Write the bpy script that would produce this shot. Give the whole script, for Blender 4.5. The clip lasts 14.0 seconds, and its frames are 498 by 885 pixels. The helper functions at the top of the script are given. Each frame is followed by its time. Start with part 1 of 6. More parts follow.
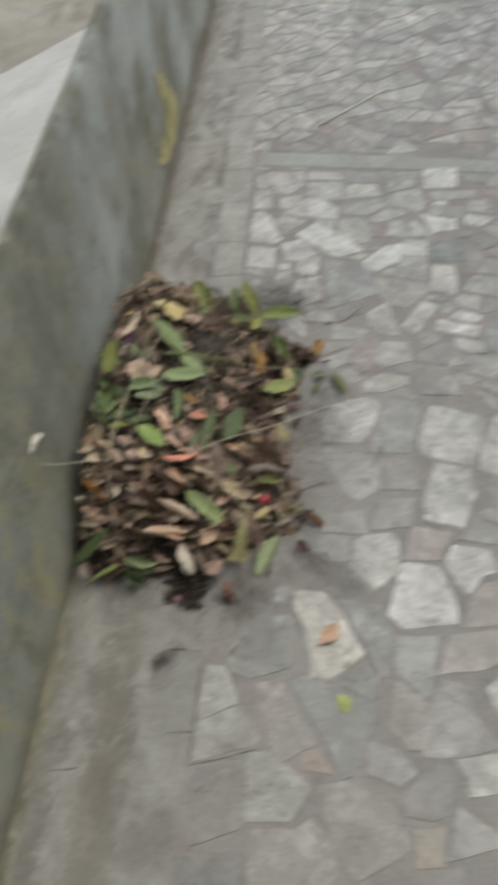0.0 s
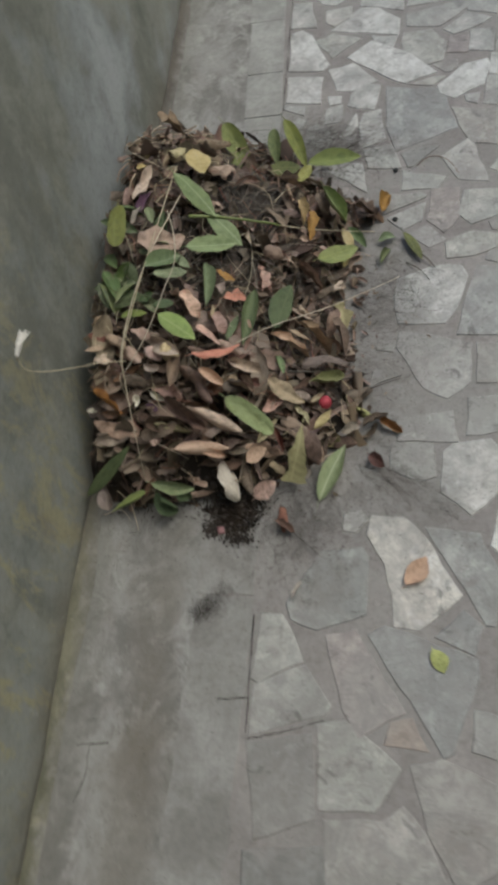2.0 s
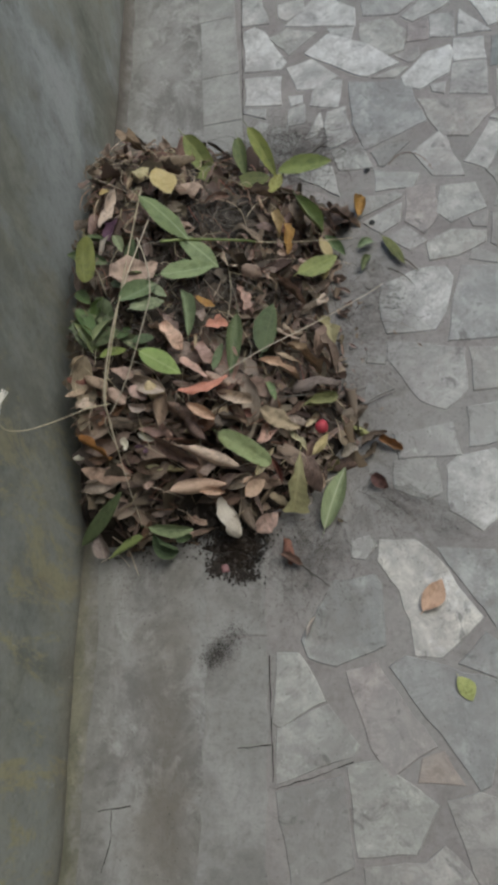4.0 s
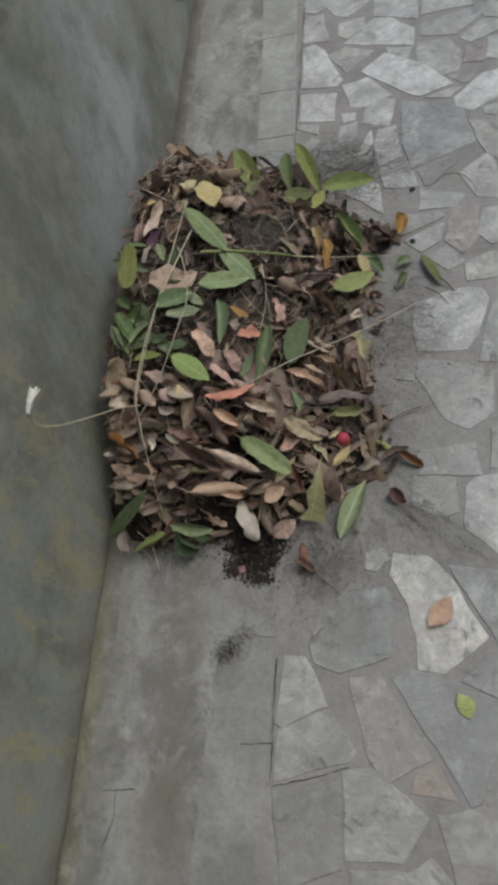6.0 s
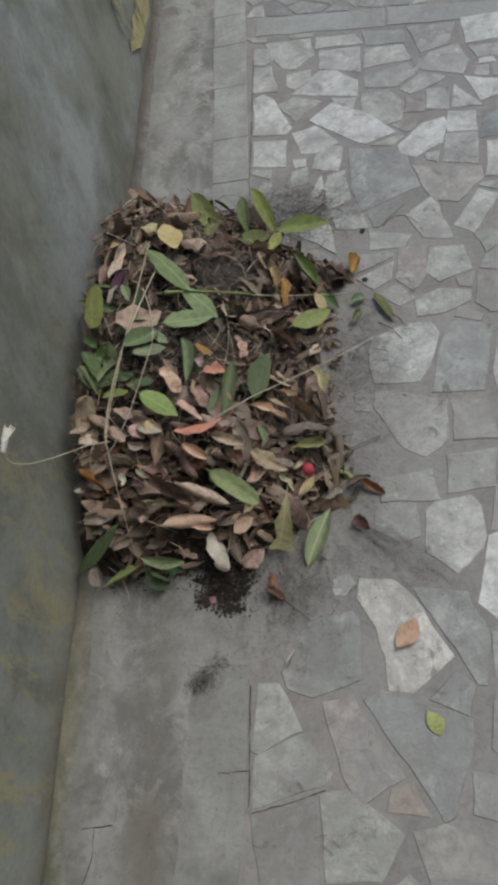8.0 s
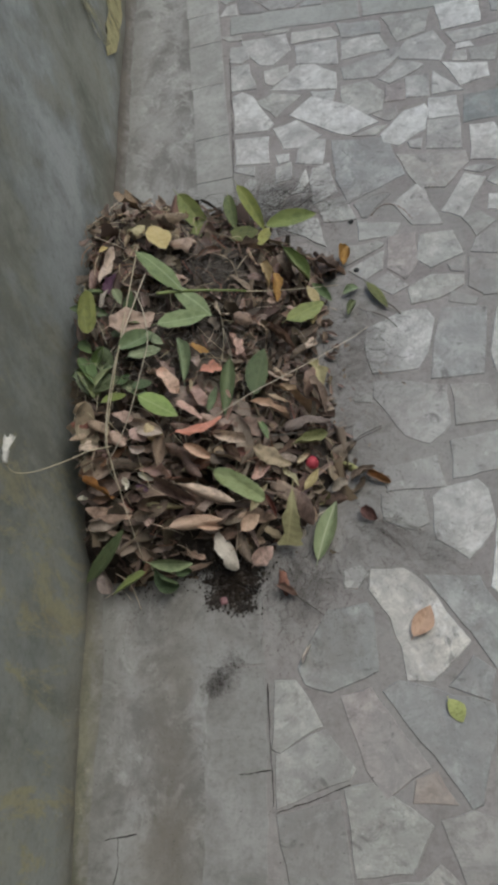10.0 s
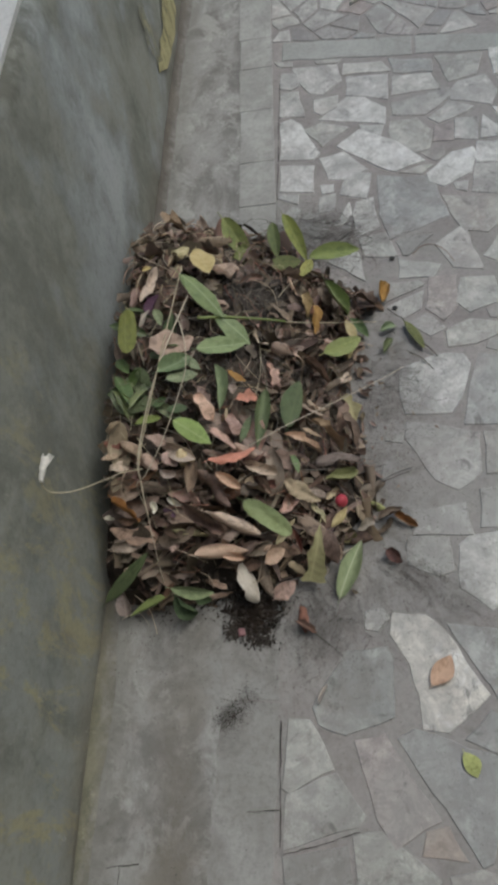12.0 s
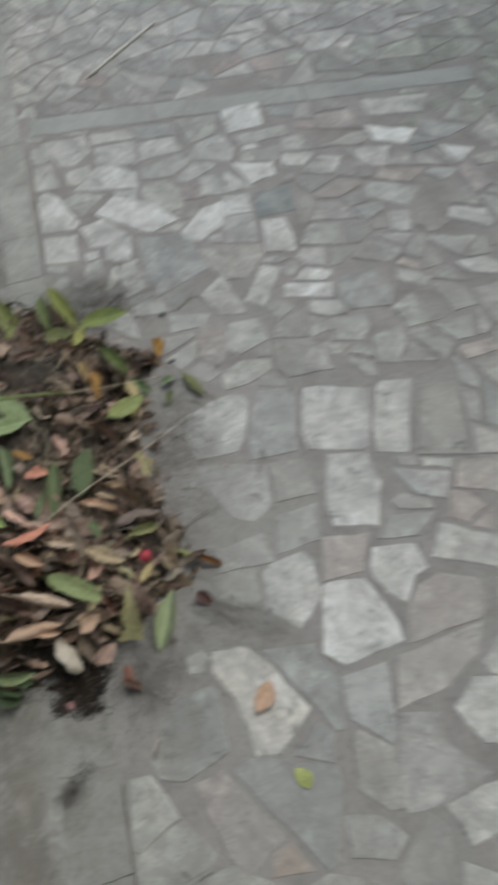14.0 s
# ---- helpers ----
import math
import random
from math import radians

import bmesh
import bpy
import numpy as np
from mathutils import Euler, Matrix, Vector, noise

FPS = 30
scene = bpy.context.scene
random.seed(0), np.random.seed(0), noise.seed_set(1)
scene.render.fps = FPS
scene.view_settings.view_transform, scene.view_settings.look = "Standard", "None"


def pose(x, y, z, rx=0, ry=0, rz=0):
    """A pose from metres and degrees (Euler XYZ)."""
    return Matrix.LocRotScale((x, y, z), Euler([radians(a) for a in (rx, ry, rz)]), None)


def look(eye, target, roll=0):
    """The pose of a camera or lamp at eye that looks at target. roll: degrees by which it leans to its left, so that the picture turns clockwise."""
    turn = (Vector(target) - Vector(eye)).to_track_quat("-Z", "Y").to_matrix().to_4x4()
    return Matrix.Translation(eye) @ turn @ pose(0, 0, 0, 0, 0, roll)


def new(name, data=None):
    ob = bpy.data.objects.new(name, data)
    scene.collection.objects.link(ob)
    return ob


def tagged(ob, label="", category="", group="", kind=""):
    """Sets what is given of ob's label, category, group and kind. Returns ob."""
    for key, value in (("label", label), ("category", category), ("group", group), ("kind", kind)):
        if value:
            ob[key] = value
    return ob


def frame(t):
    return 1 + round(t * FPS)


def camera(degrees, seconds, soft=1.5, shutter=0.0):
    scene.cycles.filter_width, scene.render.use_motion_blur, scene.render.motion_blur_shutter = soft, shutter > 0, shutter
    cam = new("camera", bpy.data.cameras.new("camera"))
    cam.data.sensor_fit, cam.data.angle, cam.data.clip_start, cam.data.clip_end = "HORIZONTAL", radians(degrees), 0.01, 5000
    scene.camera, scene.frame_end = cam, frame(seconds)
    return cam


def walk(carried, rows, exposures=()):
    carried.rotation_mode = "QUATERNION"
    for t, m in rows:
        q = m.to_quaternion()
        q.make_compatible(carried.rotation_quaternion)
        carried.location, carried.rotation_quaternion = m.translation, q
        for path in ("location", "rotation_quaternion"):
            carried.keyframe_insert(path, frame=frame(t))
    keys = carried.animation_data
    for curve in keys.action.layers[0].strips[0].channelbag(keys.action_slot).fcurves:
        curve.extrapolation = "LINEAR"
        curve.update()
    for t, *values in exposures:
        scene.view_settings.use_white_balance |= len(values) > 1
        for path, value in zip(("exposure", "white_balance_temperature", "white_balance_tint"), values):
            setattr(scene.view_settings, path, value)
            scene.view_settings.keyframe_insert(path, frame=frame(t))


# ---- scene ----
cam = camera(36.8, 14.0, soft=4.0, shutter=0.9)
PATH = [
    (0, (0.742, -1.012, 1.625), (0.404, 0.123, 0.013), -13.9),
    (0.2, (0.697, -1.014, 1.588), (0.298, 0.099, -0.021), -15.9),
    (0.5, (0.72, -1.012, 1.479), (0.305, 0.166, -0.083), -16.4),
    (1, (0.705, -0.956, 1.396), (0.398, 0.077, -0.289), -15.8),
    (1.5, (0.728, -0.852, 1.336), (0.165, -0.05, -0.407), -29.1),
    (2, (0.642, -0.783, 1.313), (0.2, 0.08, -0.436), -25.2),
    (2.5, (0.601, -0.739, 1.267), (0.193, 0.049, -0.526), -28.2),
    (3, (0.601, -0.712, 1.242), (0.188, 0.054, -0.558), -31.4),
    (3.2, (0.593, -0.692, 1.255), (0.217, 0.086, -0.549), -29.5),
    (5.3, (0.612, -0.673, 1.326), (0.209, 0.185, -0.435), -28.3),
    (5.5, (0.628, -0.676, 1.328), (0.193, 0.17, -0.431), -30.0),
    (6, (0.674, -0.689, 1.332), (0.139, 0.14, -0.408), -31.9),
    (6.5, (0.687, -0.704, 1.337), (0.145, 0.147, -0.39), -29.1),
    (7, (0.664, -0.685, 1.347), (0.215, 0.173, -0.402), -28.2),
    (7.5, (0.665, -0.686, 1.348), (0.255, 0.218, -0.389), -28.1),
    (8, (0.649, -0.713, 1.376), (0.254, 0.206, -0.356), -25.1),
    (8.5, (0.655, -0.731, 1.37), (0.221, 0.213, -0.339), -26.6),
    (8.7, (0.684, -0.732, 1.359), (0.253, 0.229, -0.341), -27.1),
    (10.8, (0.591, -0.7, 1.373), (0.289, 0.208, -0.383), -23.9),
    (11, (0.587, -0.696, 1.382), (0.297, 0.216, -0.374), -22.4),
    (11.5, (0.577, -0.698, 1.387), (0.238, 0.235, -0.349), -23.1),
    (12, (0.57, -0.679, 1.39), (0.2, 0.271, -0.33), -22.2),
    (12.5, (0.586, -0.676, 1.398), (0.237, 0.299, -0.313), -21.8),
    (13, (0.533, -0.651, 1.406), (0.396, 0.328, -0.333), -13.8),
    (13.5, (0.555, -0.627, 1.392), (0.507, 0.325, -0.366), -12.9),
    (14, (0.688, -0.689, 1.445), (0.737, 0.309, -0.287), -11.8),
]
EXPOSURES = [(0.0, 0.59, 6500, 1), (1.5, 0.435, 6350, 1.5), (3.0, 0.33, 6170, 2), (7.0, 0.34, 6090, 2.5), (12.5, 0.34, 6120, 3), (13.5, 0.365, 6120, 1.5), (14.0, 0.41, 6150, 0)]
walk(cam, [(t, look(eye, target, roll)) for t, eye, target, roll in PATH], EXPOSURES)
import functools

# ---- light: an overcast courtyard ----
world = bpy.data.worlds.new("world")
scene.world = world
world.use_nodes = True
sky = world.node_tree.nodes.new("ShaderNodeTexSky")
sky.sky_type, sky.sun_disc = "NISHITA", False
sky.sun_elevation, sky.sun_rotation = radians(58), radians(60)
sky.air_density, sky.dust_density, sky.ozone_density = 1.0, 4.0, 1.0
world.node_tree.links.new(sky.outputs[0], world.node_tree.nodes["Background"].inputs[0])
world.node_tree.nodes["Background"].inputs[1].default_value = 0.10

sun_data = bpy.data.lights.new("sun", "SUN")
sun_data.energy, sun_data.angle, sun_data.color = 0.8, radians(40), (1.0, 0.96, 0.9)
sun = new("sun", sun_data)
sun.matrix_world = look((2.0, 1.2, 4.0), (0, 0, 0))


# ---- materials ----
class Nodes:
    """Short hand for a node tree."""

    def __init__(self, name):
        self.material = bpy.data.materials.new(name)
        self.material.use_nodes = True
        self.tree = self.material.node_tree
        self.shader = self.tree.nodes["Principled BSDF"]
        self.place = self.tree.nodes.new("ShaderNodeTexCoord").outputs["Object"]

    def node(self, kind, **values):
        n = self.tree.nodes.new("ShaderNode" + kind)
        for key, value in values.items():
            self.put(n.inputs[key.replace("_", " ")], value)
        return n

    def put(self, socket, value):
        if isinstance(value, bpy.types.NodeSocket):
            self.tree.links.new(value, socket)
        elif isinstance(value, tuple) and len(value) == 3 and socket.type == "RGBA":
            socket.default_value = (*value, 1)
        else:
            socket.default_value = value

    def noise(self, scale, detail=6.0, rough=0.6, stretch=None, warp=0.0):
        where = self.place
        if stretch:
            m = self.node("Mapping", Vector=where, Scale=stretch)
            where = m.outputs[0]
        n = self.node("TexNoise", Vector=where, Scale=scale, Detail=detail, Roughness=rough, Distortion=warp)
        return n.outputs["Fac"]

    def ramp(self, value, low, high):
        m = self.node("MapRange", Value=value)
        m.inputs["From Min"].default_value, m.inputs["From Max"].default_value = low, high
        m.interpolation_type = "SMOOTHSTEP"
        return m.outputs[0]

    def span(self, value, low, high, a, b):
        m = self.node("MapRange", Value=value)
        for k, v in (("From Min", low), ("From Max", high), ("To Min", a), ("To Max", b)):
            m.inputs[k].default_value = v
        return m.outputs[0]

    def math(self, op, a, b):
        n = self.tree.nodes.new("ShaderNodeMath")
        n.operation = op
        self.put(n.inputs[0], a)
        self.put(n.inputs[1], b)
        return n.outputs[0]

    def mix(self, factor, a, b, blend="MIX"):
        n = self.tree.nodes.new("ShaderNodeMix")
        n.data_type, n.blend_type = "RGBA", blend
        self.put(n.inputs[0], factor)
        self.put(n.inputs[6], a)
        self.put(n.inputs[7], b)
        return n.outputs[2]

    def vary(self, colour, hue, value, island=False, saturation=0.0):
        if island:
            rnd = self.tree.nodes.new("ShaderNodeNewGeometry").outputs["Random Per Island"]
        else:
            rnd = self.tree.nodes.new("ShaderNodeObjectInfo").outputs["Random"]
        other = self.math("FRACT", self.math("MULTIPLY", rnd, 17.31), 0.0)
        third = self.math("FRACT", self.math("MULTIPLY", rnd, 41.77), 0.0)
        h = self.tree.nodes.new("ShaderNodeHueSaturation")
        self.put(h.inputs["Hue"], self.math("MULTIPLY_ADD", other, 2 * hue))
        h.inputs["Hue"].links[0].from_node.inputs[2].default_value = 0.5 - hue
        self.put(h.inputs["Value"], self.math("MULTIPLY_ADD", rnd, 2 * value))
        h.inputs["Value"].links[0].from_node.inputs[2].default_value = 1 - value
        self.put(h.inputs["Saturation"], self.math("MULTIPLY_ADD", third, 2 * saturation))
        h.inputs["Saturation"].links[0].from_node.inputs[2].default_value = 1 - saturation
        self.put(h.inputs["Color"], colour)
        return h.outputs[0]

    def dust(self, colour, amount):
        """A film of trodden dust that drifts over stones and joints alike."""
        film = self.ramp(self.noise(4.2, 9, 0.68, None, 0.5), 0.44, 0.66)
        colour = self.mix(self.math("MULTIPLY", film, amount), colour, (0.30, 0.293, 0.278))
        xyz = self.node("SeparateXYZ", Vector=self.place)
        out = [self.math("POWER", self.math("ABSOLUTE", self.math("DIVIDE", self.math("SUBTRACT", xyz.outputs[k], at), reach), 0.0), 2.0) for k, at, reach in ((0, 0.29, 0.37), (1, 0.10, 0.50))]
        far = self.math("ADD", self.math("ADD", out[0], out[1]), self.math("MULTIPLY", self.noise(11, 9, 0.72), 0.9))
        swept = self.mix(self.ramp(self.noise(17, 8, 0.7, None, 0.5), 0.36, 0.62), (0.205, 0.192, 0.178), (0.325, 0.312, 0.298))
        return self.mix(self.math("MULTIPLY", self.ramp(far, 1.75, 1.15), 0.72), colour, swept)

    def bump(self, height, strength, distance=0.002):
        b = self.node("Bump", Height=height, Strength=strength, Distance=distance)
        self.tree.links.new(b.outputs[0], self.shader.inputs["Normal"])

    def done(self, colour, rough, gloss=0.5):
        self.put(self.shader.inputs["Base Color"], colour)
        self.put(self.shader.inputs["Roughness"], rough)
        self.shader.inputs["Specular IOR Level"].default_value = gloss
        return self.material


def stone_material(name, light, dark, island=False):
    """Broken marble, walked on: cloudy body, grey veins, ground-in grime, pale scuffs. Each stone has its own figure; the dirt runs on over the joints."""
    n = Nodes(name)
    yard = n.place
    if island:
        rnd = n.tree.nodes.new("ShaderNodeNewGeometry").outputs["Random Per Island"]
    else:
        rnd = n.tree.nodes.new("ShaderNodeObjectInfo").outputs["Random"]
    own = n.tree.nodes.new("ShaderNodeVectorMath")
    own.operation = "ADD"
    n.put(own.inputs[0], yard)
    n.put(own.inputs[1], n.node("CombineXYZ", X=n.math("MULTIPLY", rnd, 37.0), Y=n.math("MULTIPLY", rnd, 91.0), Z=n.math("MULTIPLY", rnd, 13.0)).outputs[0])
    n.place = own.outputs[0]
    cloud = n.noise(9, 9, 0.68, warp=0.6)
    colour = n.mix(n.ramp(cloud, 0.41, 0.59), dark, light)
    warm = n.ramp(n.noise(6.5, 8, 0.7, warp=0.8), 0.52, 0.66)
    colour = n.mix(n.math("MULTIPLY", warm, 0.38), colour, (0.43, 0.375, 0.355))
    streak = n.noise(14, 10, 0.7, warp=1.4)
    vein = n.math("MULTIPLY", n.ramp(streak, 0.46, 0.51), n.ramp(streak, 0.57, 0.52))
    colour = n.mix(n.math("MULTIPLY", vein, 0.3), colour, tuple(0.5 * c for c in dark))
    scuff = n.ramp(n.noise(15, 9, 0.75, warp=0.3), 0.51, 0.66)
    colour = n.mix(n.math("MULTIPLY", scuff, 0.7), colour, tuple(min(0.75, 1.35 * c) for c in light))
    n.place = yard
    grime = n.ramp(n.noise(27, 10, 0.8), 0.47, 0.66)
    colour = n.mix(n.math("MULTIPLY", grime, 0.42), colour, (0.175, 0.158, 0.142))
    stain = n.ramp(n.noise(8.5, 9, 0.72, warp=0.6), 0.46, 0.64)
    colour = n.mix(n.math("MULTIPLY", stain, 0.5), colour, (0.225, 0.207, 0.198))
    colour = n.dust(colour, 0.5)
    tread = n.ramp(n.noise(5.2, 9, 0.74, warp=0.9), 0.48, 0.60)
    colour = n.mix(n.math("MULTIPLY", tread, 0.22), colour, (0.235, 0.215, 0.205))
    smear = n.ramp(n.noise(17, 9, 0.75, warp=0.9), 0.555, 0.675)
    colour = n.mix(n.math("MULTIPLY", smear, 0.75), colour, (0.125, 0.12, 0.112))
    scrape = n.ramp(n.noise(34, 8, 0.7, warp=0.5), 0.59, 0.69)
    colour = n.mix(n.math("MULTIPLY", scrape, 0.5), colour, tuple(min(0.75, 1.25 * c) for c in light))
    pits = n.ramp(n.noise(190, 3, 0.5), 0.64, 0.74)
    colour = n.mix(n.math("MULTIPLY", pits, 0.5), colour, (0.09, 0.08, 0.07))
    colour = n.vary(colour, 0.012, 0.2 if island else 0.10, island, 0.2)
    n.bump(n.math("ADD", n.noise(60, 8, 0.7), n.math("MULTIPLY", pits, -0.4)), 0.35, 0.003)
    gloss = n.math("MULTIPLY_ADD", grime, 0.25)
    gloss.node.inputs[2].default_value = 0.42
    return n.done(colour, gloss, 0.5)


def cement_material(name, light, dark, dirt, patchy=5.0, grain=90.0, streak=None, dusty=False, gloss=0.35):
    """Trowelled cement with dust, dirt patches and specks."""
    n = Nodes(name)
    colour = n.mix(n.ramp(n.noise(patchy, 8, 0.65, streak, 0.4), 0.34, 0.66), dark, light)
    patch = n.ramp(n.noise(patchy * 1.9, 9, 0.7, streak, 0.8), 0.5, 0.72)
    colour = n.mix(n.math("MULTIPLY", patch, 0.65), colour, dirt)
    if dusty:
        colour = n.dust(colour, 0.75)
    fine = n.noise(grain, 6, 0.75)
    colour = n.mix(n.math("MULTIPLY", n.ramp(fine, 0.42, 0.72), 0.35), colour, tuple(0.5 * c for c in dark))
    speck = n.ramp(n.noise(grain * 3, 2, 0.5), 0.68, 0.75)
    colour = n.mix(n.math("MULTIPLY", speck, 0.5), colour, (0.05, 0.045, 0.04))
    n.bump(n.math("ADD", fine, n.math("MULTIPLY", n.noise(patchy * 5, 4), 0.8)), 0.4, 0.003)
    return n.done(colour, 0.75 if gloss > 0.1 else 0.95, gloss)


def leaf_material(name, light, dark, rib, rough=0.65, island=False, spots=0.5, hue=0.02, value=0.38, ribbed=0.1):
    """One sort of leaf: blotched blade, pale midrib, side veins."""
    n = Nodes(name)
    xyz = n.node("SeparateXYZ", Vector=n.place)
    blotch = n.noise(3.0, 8, 0.7, (1.0, 0.6, 1.0), 0.8)
    colour = n.mix(n.ramp(blotch, 0.31, 0.57), dark, light)
    colour = n.mix(n.math("MULTIPLY", n.ramp(n.noise(11, 5, 0.7), 0.55, 0.72), spots), colour, tuple(0.35 * c for c in dark))
    if not island:
        across = n.math("ABSOLUTE", xyz.outputs[1], 0.0)
        middle = n.ramp(across, 0.045, 0.012)
        skew = n.math("SUBTRACT", n.math("MULTIPLY", xyz.outputs[0], 75.0), n.math("MULTIPLY", across, 70.0))
        veins = n.ramp(n.math("SINE", skew, 0.0), 0.75, 1.0)
        colour = n.mix(n.math("MULTIPLY", veins, ribbed), colour, rib)
        colour = n.mix(n.math("MULTIPLY", middle, 3 * ribbed), colour, rib)
        crinkle = n.math("MULTIPLY", n.noise(5.5, 5, 0.6, (1.0, 1.6, 1.0), 1.2), 1.5)
        n.bump(n.math("ADD", n.math("ADD", n.math("MULTIPLY", veins, -0.4), crinkle), n.noise(24, 4)), 0.32, 0.02)
    colour = n.vary(colour, hue, value, island, 0.15)
    return n.done(colour, rough, 0.4)


STONE = {
    "W": stone_material("marble_cream", (0.68, 0.65, 0.575), (0.51, 0.49, 0.44)),
    "V": stone_material("marble_pale", (0.742, 0.742, 0.716), (0.618, 0.618, 0.597)),
    "w": stone_material("marble_white", (0.653, 0.648, 0.617), (0.51, 0.505, 0.479)),
    "g": stone_material("marble_grey", (0.458, 0.454, 0.427), (0.344, 0.341, 0.32)),
    "h": stone_material("marble_light_grey", (0.565, 0.56, 0.535), (0.44, 0.436, 0.415)),
    "d": stone_material("marble_dull", (0.367, 0.353, 0.335), (0.28, 0.268, 0.255)),
    "b": stone_material("marble_blue", (0.392, 0.394, 0.382), (0.298, 0.302, 0.295)),
    "p": stone_material("marble_pink", (0.417, 0.367, 0.346), (0.33, 0.284, 0.267)),
    "r": stone_material("terracotta", (0.39, 0.325, 0.285), (0.30, 0.255, 0.225)),
    "k": stone_material("marble_dark", (0.276, 0.272, 0.262), (0.199, 0.194, 0.186)),
    "s": stone_material("slate", (0.24, 0.26, 0.255), (0.17, 0.19, 0.19)),
}
FAR_STONE = stone_material("marble_mixed", (0.545, 0.535, 0.505), (0.385, 0.375, 0.355), island=True)
FAR_DULL = stone_material("marble_mossy", (0.375, 0.39, 0.35), (0.25, 0.265, 0.23), island=True)
CEMENT = cement_material("joint_cement", (0.34, 0.314, 0.302), (0.256, 0.236, 0.228), (0.19, 0.176, 0.166), 9, dusty=True)
SLAB_CEMENT = cement_material("slab_cement", (0.35, 0.342, 0.33), (0.225, 0.216, 0.204), (0.20, 0.187, 0.172), 9, dusty=True)
PALE_SLAB = cement_material("pale_slab", (0.43, 0.43, 0.41), (0.30, 0.297, 0.282), (0.235, 0.225, 0.212), 8, dusty=True)
BAND_CEMENT = cement_material("band_cement", (0.40, 0.405, 0.39), (0.32, 0.325, 0.31), (0.26, 0.25, 0.23), 5)
LEDGE_CEMENT = cement_material("ledge_cement", (0.60, 0.595, 0.57), (0.49, 0.483, 0.46), (0.42, 0.41, 0.38), 3)
YARD_CEMENT = cement_material("upper_yard", (0.42, 0.39, 0.34), (0.28, 0.255, 0.215), (0.16, 0.14, 0.115), 3)


def gutter_material():
    """Worn cement of the gutter: mottled grey, pale scuffs, and a broad ragged trail of brown silt along its bottom."""
    n = Nodes("gutter_cement")
    xyz = n.node("SeparateXYZ", Vector=n.place)
    colour = n.mix(n.ramp(n.noise(7, 10, 0.72, (1, 0.8, 1), 0.6), 0.38, 0.60), (0.18, 0.173, 0.163), (0.315, 0.308, 0.298))
    warm = n.ramp(n.noise(12, 8, 0.7, None, 0.6), 0.5, 0.66)
    colour = n.mix(n.math("MULTIPLY", warm, 0.4), colour, (0.295, 0.275, 0.262))
    scuff = n.ramp(n.noise(14, 10, 0.76, (1.1, 0.9, 1), 0.6), 0.51, 0.64)
    colour = n.mix(n.math("MULTIPLY", scuff, 0.7), colour, (0.41, 0.405, 0.39))
    worn = n.math("MULTIPLY", n.ramp(n.noise(9, 7, 0.62, (1.2, 0.8, 1), 0.5), 0.52, 0.60), n.ramp(xyz.outputs[1], 0.5, 0.8))
    colour = n.mix(n.math("MULTIPLY", worn, 0.6), colour, (0.43, 0.425, 0.405))
    wander = n.math("ADD", xyz.outputs[0], n.math("MULTIPLY", n.noise(5.0, 9, 0.7), 0.16))
    trail = n.math("MULTIPLY", n.ramp(wander, 0.17, 0.235), n.ramp(wander, 0.325, 0.255))
    trail = n.math("MULTIPLY", trail, n.span(n.noise(6, 8, 0.7), 0.30, 0.60, 0.35, 1.0))
    trail = n.math("MULTIPLY", trail, n.ramp(xyz.outputs[1], 0.0, -0.7))
    colour = n.mix(n.math("MULTIPLY", trail, 0.8), colour, (0.168, 0.149, 0.122))
    ragged = n.math("ADD", xyz.outputs[0], n.math("MULTIPLY", n.noise(14, 10, 0.75), 0.12))
    colour = n.mix(n.math("MULTIPLY", n.ramp(ragged, 0.15, 0.09), 0.5), colour, (0.15, 0.145, 0.125))
    smudge = n.ramp(n.noise(18, 9, 0.74, None, 0.5), 0.58, 0.68)
    colour = n.mix(n.math("MULTIPLY", smudge, 0.55), colour, (0.13, 0.125, 0.115))
    fine = n.noise(100, 7, 0.75)
    colour = n.mix(n.math("MULTIPLY", n.ramp(fine, 0.45, 0.72), 0.35), colour, (0.13, 0.12, 0.11))
    speck = n.ramp(n.noise(240, 2, 0.5), 0.67, 0.74)
    colour = n.mix(n.math("MULTIPLY", speck, 0.55), colour, (0.05, 0.045, 0.04))
    n.bump(n.math("ADD", fine, n.noise(30, 5)), 0.4, 0.003)
    return n.done(colour, 0.75, 0.35)


GUTTER = gutter_material()


